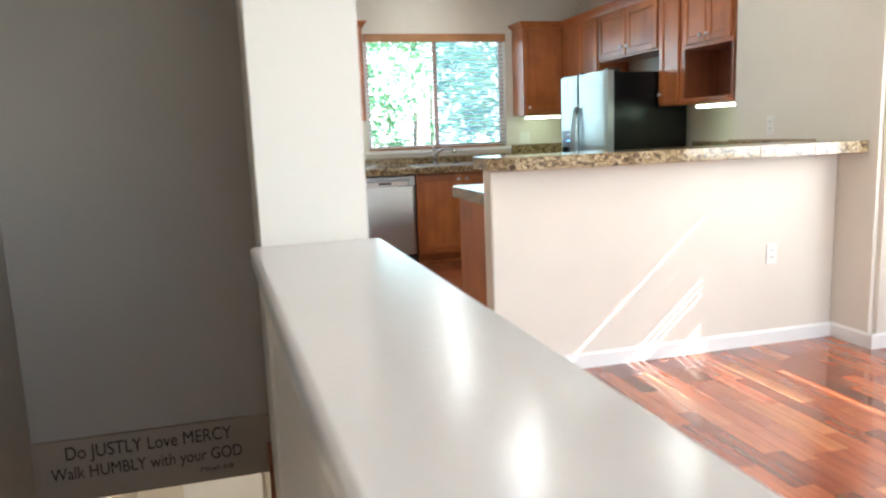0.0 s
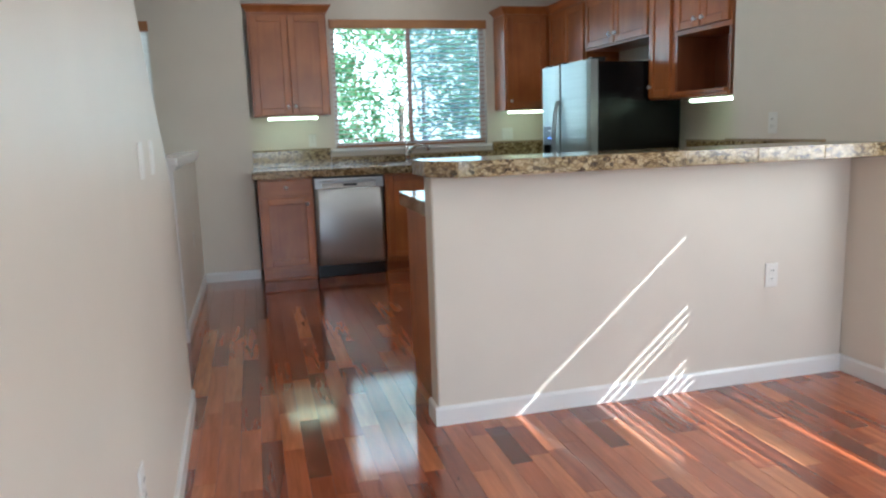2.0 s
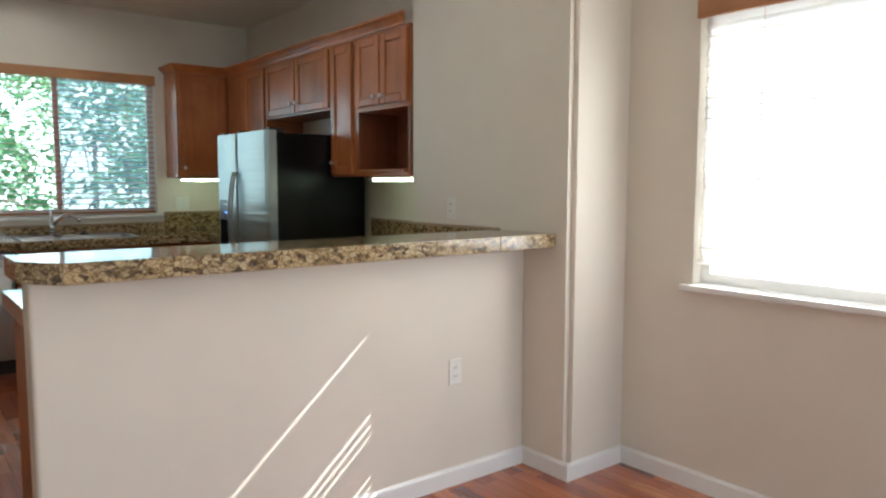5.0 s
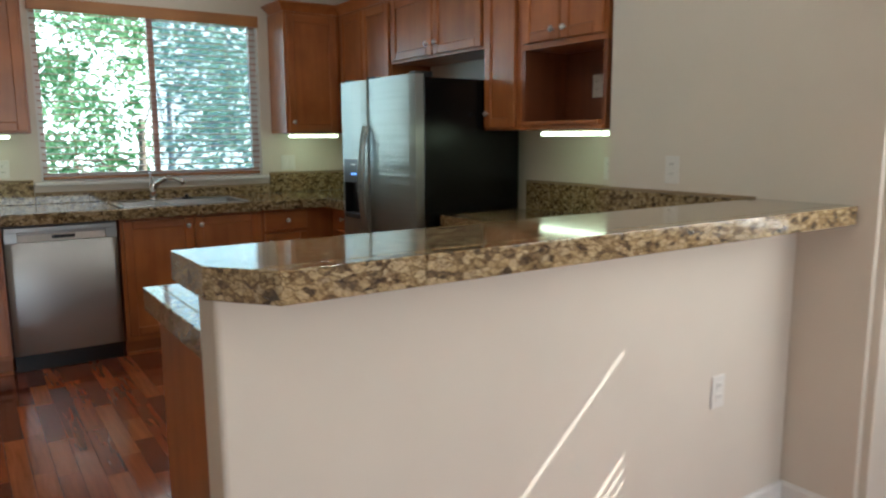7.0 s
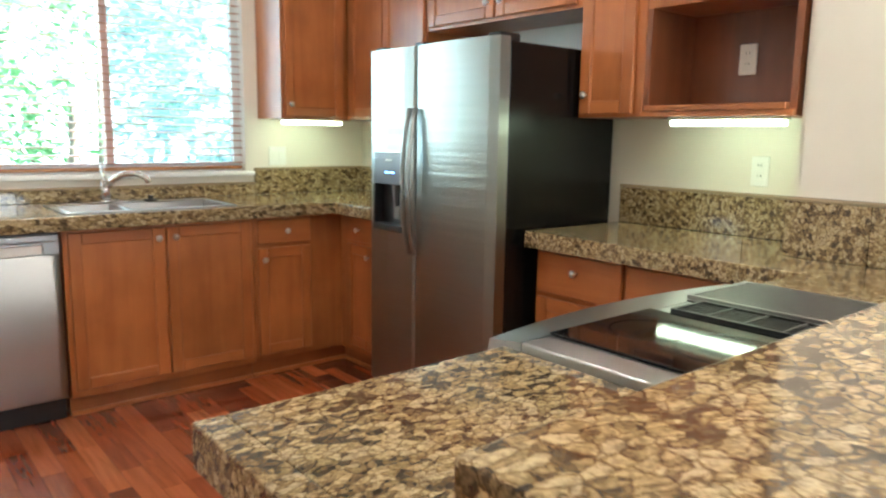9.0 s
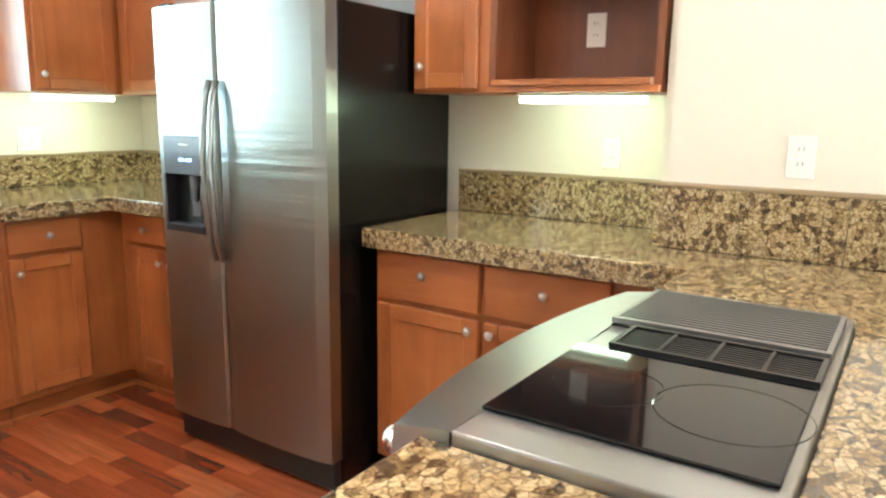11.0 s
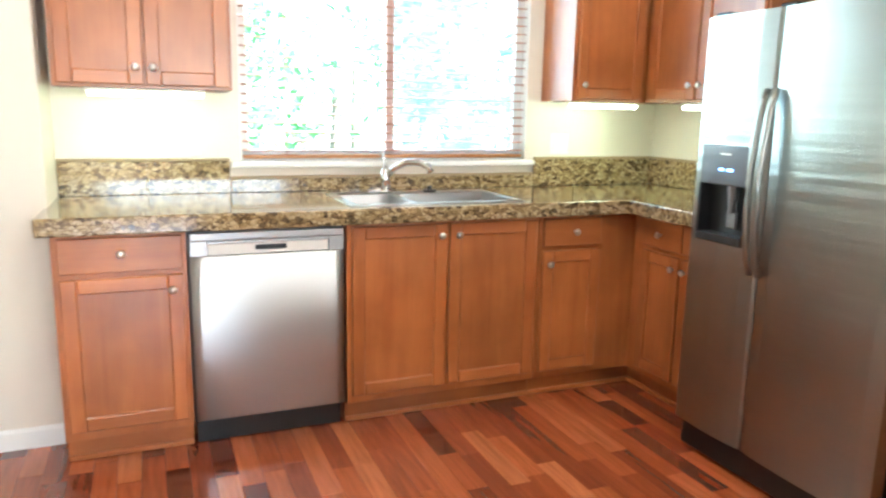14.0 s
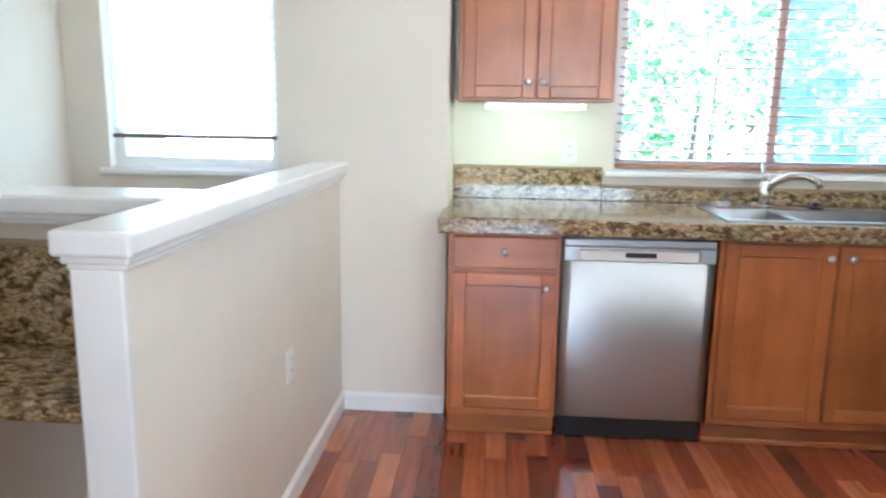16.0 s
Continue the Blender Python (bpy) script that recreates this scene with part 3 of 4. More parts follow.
def front(parent, name, u0, u1, z0, z1, place, flat=False, knob_at=None, rail=0.055):
    """A drawer or framed door front. place(u, v, z) gives the point: u along the run, v out of the face."""
    across = CHERRYH if abs(place(1, 0, 0)[0] - place(0, 0, 0)[0]) > 0.5 else CHERRYY

    def blk(a, c, v0, v1, e, f, bev=0.0):
        p, q = place(a, v0, e), place(c, v1, f)
        return cube(B(), min(p[0], q[0]), max(p[0], q[0]), min(p[1], q[1]), max(p[1], q[1]), e, f, bev)
    if flat:
        d = part(name, blk(u0, u1, 0, 0.019, z0, z1, 0.004), across, parent)
    else:
        d = part(name, blk(u0 + rail - 0.002, u1 - rail + 0.002, 0, 0.0095, z0 + rail - 0.002, z1 - rail + 0.002), CHERRY, parent)
        part("stile", blk(u0, u0 + rail, 0, 0.020, z0, z1, 0.004), CHERRY, d)
        part("stile", blk(u1 - rail, u1, 0, 0.020, z0, z1, 0.004), CHERRY, d)
        part("rail", blk(u0 + rail, u1 - rail, 0, 0.0197, z0, z0 + rail, 0.005), across, d)
        part("rail", blk(u0 + rail, u1 - rail, 0, 0.0197, z1 - rail, z1, 0.005), across, d)
    if knob_at:
        k0, k1 = place(knob_at[0], 0.019, knob_at[1]), place(knob_at[0], 1.019, knob_at[1])
        knob(d, k0, Vector(k1) - Vector(k0))
    return d


def cabinet(name, label, u0, u1, z0, z1, depth, place, fronts, group, toe=0.0, material=None):
    """A cabinet with its body and fronts (kind, u0, u1, z0, z1, knob u, knob z)."""
    t = thing(name, label, "cabinet", group)
    b = B()
    p, q = place(u0, -depth, z0), place(u1, 0, z1)
    cube(b, min(p[0], q[0]), max(p[0], q[0]), min(p[1], q[1]), max(p[1], q[1]), z0 + toe, z1, 0.0015)
    part("body", b, material or CHERRY, t)
    if toe:
        p, q = place(u0 + 0.001, -depth, 0), place(u1 - 0.001, -0.055, 0)
        part("toe_kick", cube(B(), min(p[0], q[0]), max(p[0], q[0]), min(p[1], q[1]), max(p[1], q[1]), 0.0, toe), CHERRYH, t)
        p, q = place(u0 + 0.001, -0.055, 0), place(u1 - 0.001, -0.040, 0)
        part("shoe_moulding", cube(B(), min(p[0], q[0]), max(p[0], q[0]), min(p[1], q[1]), max(p[1], q[1]), 0.0, 0.022, 0.004), CHERRYH, t)
    for kind, a, c, e, f, ku, kz in fronts:
        front(t, kind, a, c, e, f, place, kind == "drawer", (ku, kz) if ku is not None else None)
    return t


CT = 0.945   # counter top
CU = 0.88    # underside


def north(u, v, z):
    return (u, 7.20 - v, z)


def east(u, v, z):
    return (3.93 - v, u, z)


def north_up(u, v, z):
    return (u, 7.52 - v, z)


def east_up(u, v, z):
    return (4.175 - v, u, z)


BASE = "base cabinets"
UP = "wall cabinets"
cabinet("base_cabinet", "maple base cabinet with one drawer over one door", 1.425, 1.878, 0, CU, 0.60, north,
        [("drawer", 1.445, 1.862, 0.735, 0.865, 1.653, 0.805), ("door", 1.445, 1.862, 0.135, 0.715, 1.822, 0.66)], BASE, 0.10)
cabinet("base_cabinet", "wide maple sink base cabinet with two doors", 2.495, 3.395, 0, CU, 0.60, north,
        [("door", 2.515, 2.936, 0.135, 0.865, 2.905, 0.815), ("door", 2.948, 3.375, 0.135, 0.865, 2.985, 0.815)], BASE, 0.10)
cabinet("base_cabinet", "narrow maple corner base cabinet with drawer and door", 3.397, 3.99, 0, CU, 0.60, north,
        [("drawer", 3.415, 3.725, 0.735, 0.865, 3.577, 0.802), ("door", 3.415, 3.725, 0.135, 0.715, 3.445, 0.655)], BASE, 0.10)
cabinet("base_cabinet", "maple base cabinet with two drawers over two doors beside the refrigerator", 6.60, 7.262, 0, CU, 0.55, east,
        [("drawer", 6.86, 7.12, 0.735, 0.865, 6.99, 0.80), ("drawer", 6.61, 6.845, 0.735, 0.865, 6.72, 0.80),
         ("door", 6.86, 7.12, 0.135, 0.715, 6.89, 0.66), ("door", 6.61, 6.845, 0.135, 0.715, 6.815, 0.66)], BASE, 0.10)
cabinet("base_cabinet", "maple base cabinet with two drawers over two doors", 4.70, 5.69, 0, CU, 0.55, east,
        [("drawer", 5.265, 5.675, 0.70, 0.865, 5.475, 0.80), ("drawer", 4.835, 5.245, 0.70, 0.865, 5.035, 0.80),
         ("door", 5.265, 5.675, 0.135, 0.68, 5.295, 0.645), ("door", 4.835, 5.245, 0.135, 0.68, 5.215, 0.645)], BASE, 0.10)


def south_face(u, v, z):
    return (u, 4.57 + v, z)


cabinet("base_cabinet", "maple peninsula end cabinet with a plain side panel", 2.135, 2.68, 0, CU, 0.58, south_face,
        [("door", 2.155, 2.665, 0.135, 0.865, 2.62, 0.81)], BASE, 0.10)
cabinet("base_cabinet", "maple peninsula base cabinet beside the range", 3.51, 3.93, 0, CU, 0.58, south_face,
        [("door", 3.525, 3.88, 0.135, 0.865, 3.56, 0.81)], BASE, 0.10)

Z0, Z1 = 1.40, 2.265
cabinet("wall_cabinet", "maple wall cabinet with two closed doors", 1.437, 2.10, Z0, Z1, 0.305, north_up,
        [("door", 1.455, 1.764, Z0 + 0.012, Z1 - 0.02, 1.735, 1.48), ("door", 1.772, 2.085, Z0 + 0.012, Z1 - 0.02, 1.80, 1.48)], UP)
cabinet("wall_cabinet", "maple corner wall cabinet with one closed door", 3.735, 4.48, Z0, Z1, 0.305, north_up,
        [("door", 3.755, 4.14, Z0 + 0.012, Z1 - 0.02, 3.785, 1.48)], UP)
cabinet("wall_cabinet", "maple wall cabinet with two closed doors in the corner", 6.735, 7.515, Z0, Z1, 0.31, east_up,
        [("door", 7.13, 7.47, Z0 + 0.012, Z1 - 0.02, 7.16, 1.48), ("door", 6.75, 7.12, Z0 + 0.012, Z1 - 0.02, 7.09, 1.48)], UP)
cabinet("wall_cabinet", "short maple wall cabinet over the refrigerator", 5.715, 6.733, 1.845, Z1, 0.31, east_up,
        [("door", 5.735, 6.215, 1.86, Z1 - 0.02, 6.175, 1.93), ("door", 6.23, 6.715, 1.86, Z1 - 0.02, 6.265, 1.93)], UP)
cabinet("wall_cabinet", "narrow maple wall cabinet with one closed door", 5.40, 5.713, Z0, Z1, 0.31, east_up,
        [("door", 5.44, 5.70, Z0 + 0.012, Z1 - 0.02, 5.665, 1.49)], UP)
nc = cabinet("wall_cabinet", "maple wall cabinet with an open microwave niche below", 4.812, 5.398, 1.80, Z1, 0.31, east_up,
             [("door", 5.115, 5.385, 1.83, Z1 - 0.02, 5.15, 1.88), ("door", 4.83, 5.105, 1.83, Z1 - 0.02, 5.07, 1.88)], UP)
part("niche_side", cube(B(), 4.175, 4.485, 5.375, 5.398, Z0, 1.80), CHERRY_DARK, nc)
part("niche_side", cube(B(), 4.175, 4.485, 4.812, 4.835, Z0, 1.80), CHERRY_DARK, nc)
part("niche_back", cube(B(), 4.465, 4.485, 4.835, 5.375, Z0, 1.80), CHERRY_DARK, nc)
part("niche_shelf", cube(B(), 4.145, 4.465, 4.835, 5.375, Z0 + 0.02, Z0 + 0.042, 0.003), CHERRY, nc)
part("niche_rail", cube(B(), 4.155, 4.175, 4.812, 5.398, Z0, Z0 + 0.02, 0.002), CHERRY, nc)

# crown moulding
cr = B()


def crown_piece(b, p0, p1, n):
    p0, p1, n = Vector(p0), Vector(p1), Vector(n)
    prof = [(0, 0), (0.008, 0), (0.012, 0.014), (0.03, 0.04), (0.045, 0.055), (0.045, 0.066), (0, 0.066)]
    d = (p1 - p0).normalized()
    r0 = [b.verts.new(p0 + n * u + Vector((0, 0, z)) - d * (u if n.length else 0)) for u, z in prof]
    r1 = [b.verts.new(p1 + n * u + Vector((0, 0, z)) + d * u) for u, z in prof]
    k = len(prof)
    for i in range(k):
        b.faces.new((r0[i], r0[(i + 1) % k], r1[(i + 1) % k], r1[i]))
    b.faces.new(r0[::-1])
    b.faces.new(r1)


crown_piece(cr, (1.437, 7.52, Z1), (2.10, 7.52, Z1), (0, -1, 0))
crown_piece(cr, (2.10, 7.52, Z1), (2.10, 7.78, Z1), (1, 0, 0))
setting("trim_crown", cr, CHERRY, "stained maple crown moulding on the wall cabinet", "trim")
cr = B()
crown_piece(cr, (3.735, 7.52, Z1), (4.17, 7.52, Z1), (0, -1, 0))
crown_piece(cr, (3.735, 7.78, Z1), (3.735, 7.52, Z1), (-1, 0, 0))
crown_piece(cr, (4.175, 7.48, Z1), (4.175, 4.86, Z1), (-1, 0, 0))
setting("trim_crown", cr, CHERRY, "stained maple crown moulding along the wall cabinets", "trim")

# ---- counters ----


SX0, SX1, SY0, SY1 = 2.53, 3.31, 7.22, 7.66
sb_ = B()
EY, EX = 7.135, 3.84
gx, gy = [1.385, SX0, SX1, EX, 4.488], [6.60, EY, SY0, SY1, 7.828]
for i in range(4):
    for j in range(4):
        if (j == 0 and i < 3) or (i == 1 and j == 2):
            continue
        sb_.faces.new([sb_.verts.new((gx[i + di], gy[j + dj], CU)) for di, dj in ((0, 0), (1, 0), (1, 1), (0, 1))])
bmesh.ops.remove_doubles(sb_, verts=sb_.verts, dist=0.0005)
ext = bmesh.ops.extrude_face_region(sb_, geom=list(sb_.faces))
bmesh.ops.translate(sb_, verts=[v for v in ext["geom"] if isinstance(v, bmesh.types.BMVert)], vec=(0, 0, CT - CU))
bmesh.ops.recalc_face_normals(sb_, faces=sb_.faces)
sharp = [e for e in sb_.edges if len(e.link_faces) == 2 and e.calc_face_angle() > 0.5]
bmesh.ops.bevel(sb_, geom=sharp, offset=0.007, segments=3, affect='EDGES', profile=0.5)
tagged(part("countertop", sb_, GRANITE), "polished brown granite countertop round the corner with a sink cut-out", "countertop")
pen = thing("countertop", "polished brown granite peninsula countertop with a range cut-out", "countertop")
part("slab", prism(B(), [(2.151, 3.987), (2.151, 4.615), (2.675, 4.615), (2.675, 4.215), (3.515, 4.215), (3.515, 4.615), (3.86, 4.615), (3.86, 5.70), (4.488, 5.70), (4.488, 4.802), (4.163, 4.802), (4.163, 3.987)], CU, CT, 0.0025), GRANITE, pen)
for ya, yb in ((3.987, 4.3005), (4.3015, 4.615)):
    part("edge_tile", prism(B(), [(2.105, ya), (2.105, yb), (2.150, yb), (2.150, ya)], CU, CT, 0.0025), GRANITE, pen)
bar = thing("bar_top", "thick polished brown granite breakfast bar top with a clipped corner", "countertop")
part("slab", prism(B(), [(2.05, 3.795), (2.05, 4.03), (4.163, 4.03), (4.163, 3.7125), (2.1135, 3.7125)], 1.068, 1.132, 0.003), GRANITE, bar)
part("edge_tile", prism(B(), [(2.1145, 3.7115), (2.455, 3.7115), (2.455, 3.665), (2.15, 3.665)], 1.068, 1.132, 0.003), GRANITE, bar)
for i in range(5):
    xa = 2.456 + i * 0.3414
    part("edge_tile", prism(B(), [(xa, 3.665), (xa, 3.7115), (xa + 0.3405, 3.7115), (xa + 0.3405, 3.665)], 1.068, 1.132, 0.003), GRANITE, bar)


def splash(name, pieces, label):
    t = thing(name, label, "backsplash")
    for x0, x1, y0, y1, z1 in pieces:
        along_x = x1 - x0 > y1 - y0
        length = (x1 - x0) if along_x else (y1 - y0)
        n = max(1, round(length / 0.305))
        for i in range(n):
            a, c = i / n, (i + 1) / n
            g = 0.0008
            if along_x:
                b = cube(B(), x0 + a * length + g, x0 + c * length - g, y0, y1, CT + 0.001, z1 - 0.014, 0.0015)
            else:
                b = cube(B(), x0, x1, y0 + a * length + g, y0 + c * length - g, CT + 0.001, z1 - 0.014, 0.0015)
            part("tile", b, GRANITE, t)
        if along_x:
            e = cube(B(), x0, x1, y0 - 0.004, y1, z1 - 0.014, z1, 0.004, 2)
        else:
            e = cube(B(), x0 - 0.004, x1, y0, y1, z1 - 0.014, z1, 0.004, 2)
        part("edge_trim", e, GROUT, t, "tan pencil trim")
    return t


splash("backsplash", [(1.402, 2.11, 7.81, 7.829, 1.105), (2.112, 3.70, 7.81, 7.829, 1.022), (3.702, 4.466, 7.81, 7.829, 1.105), (4.468, 4.489, 6.60, 7.829, 1.105)], "granite tile backsplash under the kitchen window")
splash("backsplash", [(4.468, 4.489, 4.81, 5.70, 1.115)], "granite tile backsplash beside the refrigerator")
splash("backsplash", [(4.14, 4.164, 4.034, 4.80, 1.14)], "granite tile backsplash on the wall pier")

# ---- sink and faucet ----
sink = thing("sink", "double bowl stainless steel sink set in granite", "sink")
rb = B()
cube(rb, SX0 - 0.012, SX1 + 0.012, SY0 - 0.012, SY0 + 0.022, CT - 0.002, CT + 0.006, 0.003)
cube(rb, SX0 - 0.012, SX1 + 0.012, SY1 - 0.07, SY1 + 0.012, CT - 0.002, CT + 0.006, 0.003)
cube(rb, SX0 - 0.012, SX0 + 0.022, SY0, SY1, CT - 0.002, CT + 0.0055, 0.002)
cube(rb, SX1 - 0.022, SX1 + 0.012, SY0, SY1, CT - 0.002, CT + 0.0055, 0.002)
cube(rb, SX0 + 0.27, SX0 + 0.30, SY0, SY1, CT - 0.02, CT + 0.003, 0.003)
part("rim", rb, SINK, sink)
for a, c in ((SX0 + 0.02, SX0 + 0.272), (SX0 + 0.298, SX1 - 0.02)):
    b = B()
    y0, y1, zb = SY0 + 0.02, SY1 - 0.068, CT - 0.19
    top = [b.verts.new(v) for v in ((a, y0, CT), (c, y0, CT), (c, y1, CT), (a, y1, CT))]
    low = [b.verts.new(v) for v in ((a + 0.03, y0 + 0.03, zb), (c - 0.03, y0 + 0.03, zb), (c - 0.03, y1 - 0.03, zb), (a + 0.03, y1 - 0.03, zb))]
    b.faces.new(low)
    for i in range(4):
        b.faces.new((top[i], top[(i + 1) % 4], low[(i + 1) % 4], low[i]))
    part("bowl", b, SINK, sink)
stop = tagged(part("sink_stopper", cyl(cyl(B(), (3.02, 7.62, CT + 0.006), (3.02, 7.62, CT + 0.016), 0.035, 0.03), (3.02, 7.62, CT + 0.016), (3.02, 7.62, CT + 0.035), 0.012), BLACKP), "black rubber sink stopper on the sink rim", "stopper")
fau = thing("faucet", "chrome single lever kitchen faucet behind the sink", "faucet")
fx, fy = 2.80, 7.63
b = B()
cyl(b, (fx, fy, CT + 0.006), (fx, fy, CT + 0.02), 0.032, 0.028, 20)
cyl(b, (fx, fy, CT + 0.02), (fx, fy, CT + 0.12), 0.024, 0.021, 20)
part("body", b, CHROME, fau, "", True)
part("spout", tube(B(), [(fx, fy, CT + 0.075), (fx + 0.03, fy - 0.035, CT + 0.125), (fx + 0.07, fy - 0.085, CT + 0.155), (fx + 0.115, fy - 0.135, CT + 0.158), (fx + 0.15, fy - 0.17, CT + 0.14), (fx + 0.158, fy - 0.18, CT + 0.115)], 0.0155, 12), CHROME, fau, "", True)
part("lever", tube(B(), [(fx, fy, CT + 0.115), (fx - 0.004, fy + 0.008, CT + 0.15), (fx - 0.012, fy + 0.016, CT + 0.205)], 0.012, 10, 0.6), CHROME, fau, "", True)

# ---- dishwasher ----
dw = thing("dishwasher", "closed stainless steel dishwasher with a white control strip", "dishwasher")
part("tub", cube(B(), 1.884, 2.484, 7.215, 7.80, 0.10, 0.872), BLACKP, dw)
d = B()
rows = []
for i in range(17):
    u = i / 16 * 2 - 1
    xx = 2.184 + 0.296 * u
    yy = 7.186 - 0.004 * (1 - abs(u) ** 2.6)
    rows.append([d.verts.new(v) for v in ((xx, 7.213, 0.115), (xx, yy + 0.004, 0.115), (xx, yy, 0.119), (xx, yy, 0.774), (xx, yy + 0.004, 0.778), (xx, 7.213, 0.778))])
for p0, p1 in zip(rows, rows[1:]):
    for k in range(6):
        d.faces.new((p0[k], p0[(k + 1) % 6], p1[(k + 1) % 6], p1[k]))
d.faces.new(rows[0])
d.faces.new(rows[-1][::-1])
for f in d.faces:
    f.smooth = abs(f.calc_center_median().z - 0.4465) < 0.01 and f.calc_center_median().y < 7.20
cube(d, 1.888, 2.480, 7.180, 7.214, 0.835, 0.866, 0.005, 2)
cube(d, 1.888, 1.952, 7.179, 7.214, 0.777, 0.836, 0.002)
cube(d, 2.416, 2.480, 7.179, 7.214, 0.777, 0.836, 0.002)
panel = part("door", d, STEELX, dw)
part("control_strip", cube(B(), 1.953, 2.415, 7.190, 7.213, 0.779, 0.834), PLATE, dw, "pale control strip")
part("display", cube(B(), 2.13, 2.25, 7.187, 7.191, 0.793, 0.812), BLACKP, dw, "dark display window")
part("handle_lip", cube(B(), 1.953, 2.415, 7.176, 7.196, 0.822, 0.836, 0.003), STEELX, dw)
part("kick_plate", cube(B(), 1.89, 2.478, 7.245, 7.26, 0.004, 0.10), BLACKP, dw)

# ---- refrigerator ----
fr = thing("refrigerator", "side by side stainless steel refrigerator with black sides", "refrigerator")
FY0, FY1, FS, FX, FT = 5.725, 6.585, 6.238, 3.705, 1.695
part("body", cube(B(), FX + 0.075, 4.44, FY0 + 0.006, FY1 - 0.006, 0.02, FT - 0.015, 0.006, 2), BLACK, fr, "black textured cabinet")


def fridge_door(y0, y1, hole=None):
    b = B()
    n = 10
    ys = [y0 + (y1 - y0) * i / n for i in range(n + 1)]
    zs = [0.13, FT] if not hole else [0.13, hole[2], hole[3], FT]

    def xf(y):
        u = (y - y0) / (y1 - y0) * 2 - 1
        return FX + 0.012 * u ** 2 + (0.006 if abs(u) > 0.99 else 0)
    if hole:
        ys = sorted(set([y0, y0 + 0.01, hole[0], hole[1], y1 - 0.01, y1, (hole[0] + hole[1]) / 2]))
    for za, zc in zip(zs, zs[1:]):
        for a, c in zip(ys, ys[1:]):
            if hole and za == hole[2] and hole[0] <= a < hole[1]:
                continue
            vs = [b.verts.new(v) for v in ((xf(a), a, za), (xf(c), c, za), (xf(c), c, zc), (xf(a), a, zc))]
            b.faces.new(vs)
    bmesh.ops.remove_doubles(b, verts=b.verts, dist=0.0004)
    bd = [e for e in b.edges if e.is_boundary]
    r = bmesh.ops.extrude_edge_only(b, edges=bd)
    for v in r["geom"]:
        if isinstance(v, bmesh.types.BMVert):
            v.co.x = FX + 0.07
    return b


part("door", fridge_door(FY0, FS - 0.003), STEEL, fr, "brushed stainless steel door")
HOLE = (6.31, 6.548, 0.875, 1.235)
fd = part("door", fridge_door(FS + 0.003, FY1, HOLE), STEEL, fr, "brushed stainless steel freezer door")
dp = B()
cube(dp, FX + 0.004, FX + 0.06, HOLE[0], HOLE[1], 1.09, HOLE[3], 0.003)
part("dispenser_panel", dp, mat("grey_panel", (0.10, 0.105, 0.115), 0.25), fd, "dark grey control panel")
dr = B()
cube(dr, FX + 0.055, FX + 0.066, HOLE[0], HOLE[1], HOLE[2], 1.09)
cube(dr, FX + 0.003, FX + 0.06, HOLE[0], HOLE[0] + 0.012, HOLE[2], 1.09)
cube(dr, FX + 0.003, FX + 0.06, HOLE[1] - 0.012, HOLE[1], HOLE[2], 1.09)
cube(dr, FX - 0.004, FX + 0.06, HOLE[0] + 0.012, HOLE[1] - 0.012, HOLE[2], HOLE[2] + 0.03, 0.003)
part("dispenser_recess", dr, BLACKP, fd, "black water dispenser recess")
part("dispenser_paddle", cube(cyl(B(), (FX + 0.03, 6.40, 1.09), (FX + 0.03, 6.40, 0.99), 0.022, 0.012), FX + 0.03, FX + 0.04, 6.375, 6.425, 0.93, 0.995, 0.004), mat("grey_paddle", (0.12, 0.12, 0.12), 0.4), fd)
for y, w in ((6.385, 0.03), (6.43, 0.022)):
    part("display", cube(B(), FX + 0.001, FX + 0.0045, y, y + w, 1.142, 1.150), ICE, fd, "small blue display digits")
part("logo_bar", cube(B(), FX + 0.0015, FX + 0.0045, 6.40, 6.45, 1.20, 1.205), PLATE, fd, "small pale maker's mark")
for y in (FS - 0.02, FS + 0.02):
    pts = []
    for i in range(13):
        u = i / 12
        pts.append((FX - 0.002 - 0.042 * math.sin(math.pi * u) ** 0.6, y, 0.79 + 0.64 * u))
    part("handle", tube(B(), pts, 0.013, 12, 0.8), STEEL, fr, "curved steel bar handle", True)
part("kick_grille", cube(B(), FX + 0.045, FX + 0.08, FY0 + 0.01, FY1 - 0.01, 0.012, 0.118, 0.004), BLACKP, fr)
for y in (FY0 + 0.05, FS, FY1 - 0.05):
    part("hinge_cover", cube(B(), FX + 0.03, FX + 0.14, y - 0.035, y + 0.035, FT - 0.016, FT + 0.016, 0.005), BLACKP, fr)
for y in (FY0 + 0.06, FY1 - 0.06):
    part("foot", cyl(B(), (FX + 0.1, y, 0), (FX + 0.1, y, 0.03), 0.02), BLACKP, fr)

# ---- range ----
rg = thing("range", "stainless steel downdraft range with black glass and grilles", "range")
RX0, RX1, RY0, RY1 = 2.677, 3.513, 4.217, 4.575
part("body", cube(B(), RX0 + 0.004, RX1 - 0.004, 4.00, 4.585, 0.03, CU - 0.004), BLACKP, rg)
top = B()
cube(top, RX0 + 0.001, RX1 - 0.001, RY0, RY1, CU, CT + 0.016, 0.004, 2)
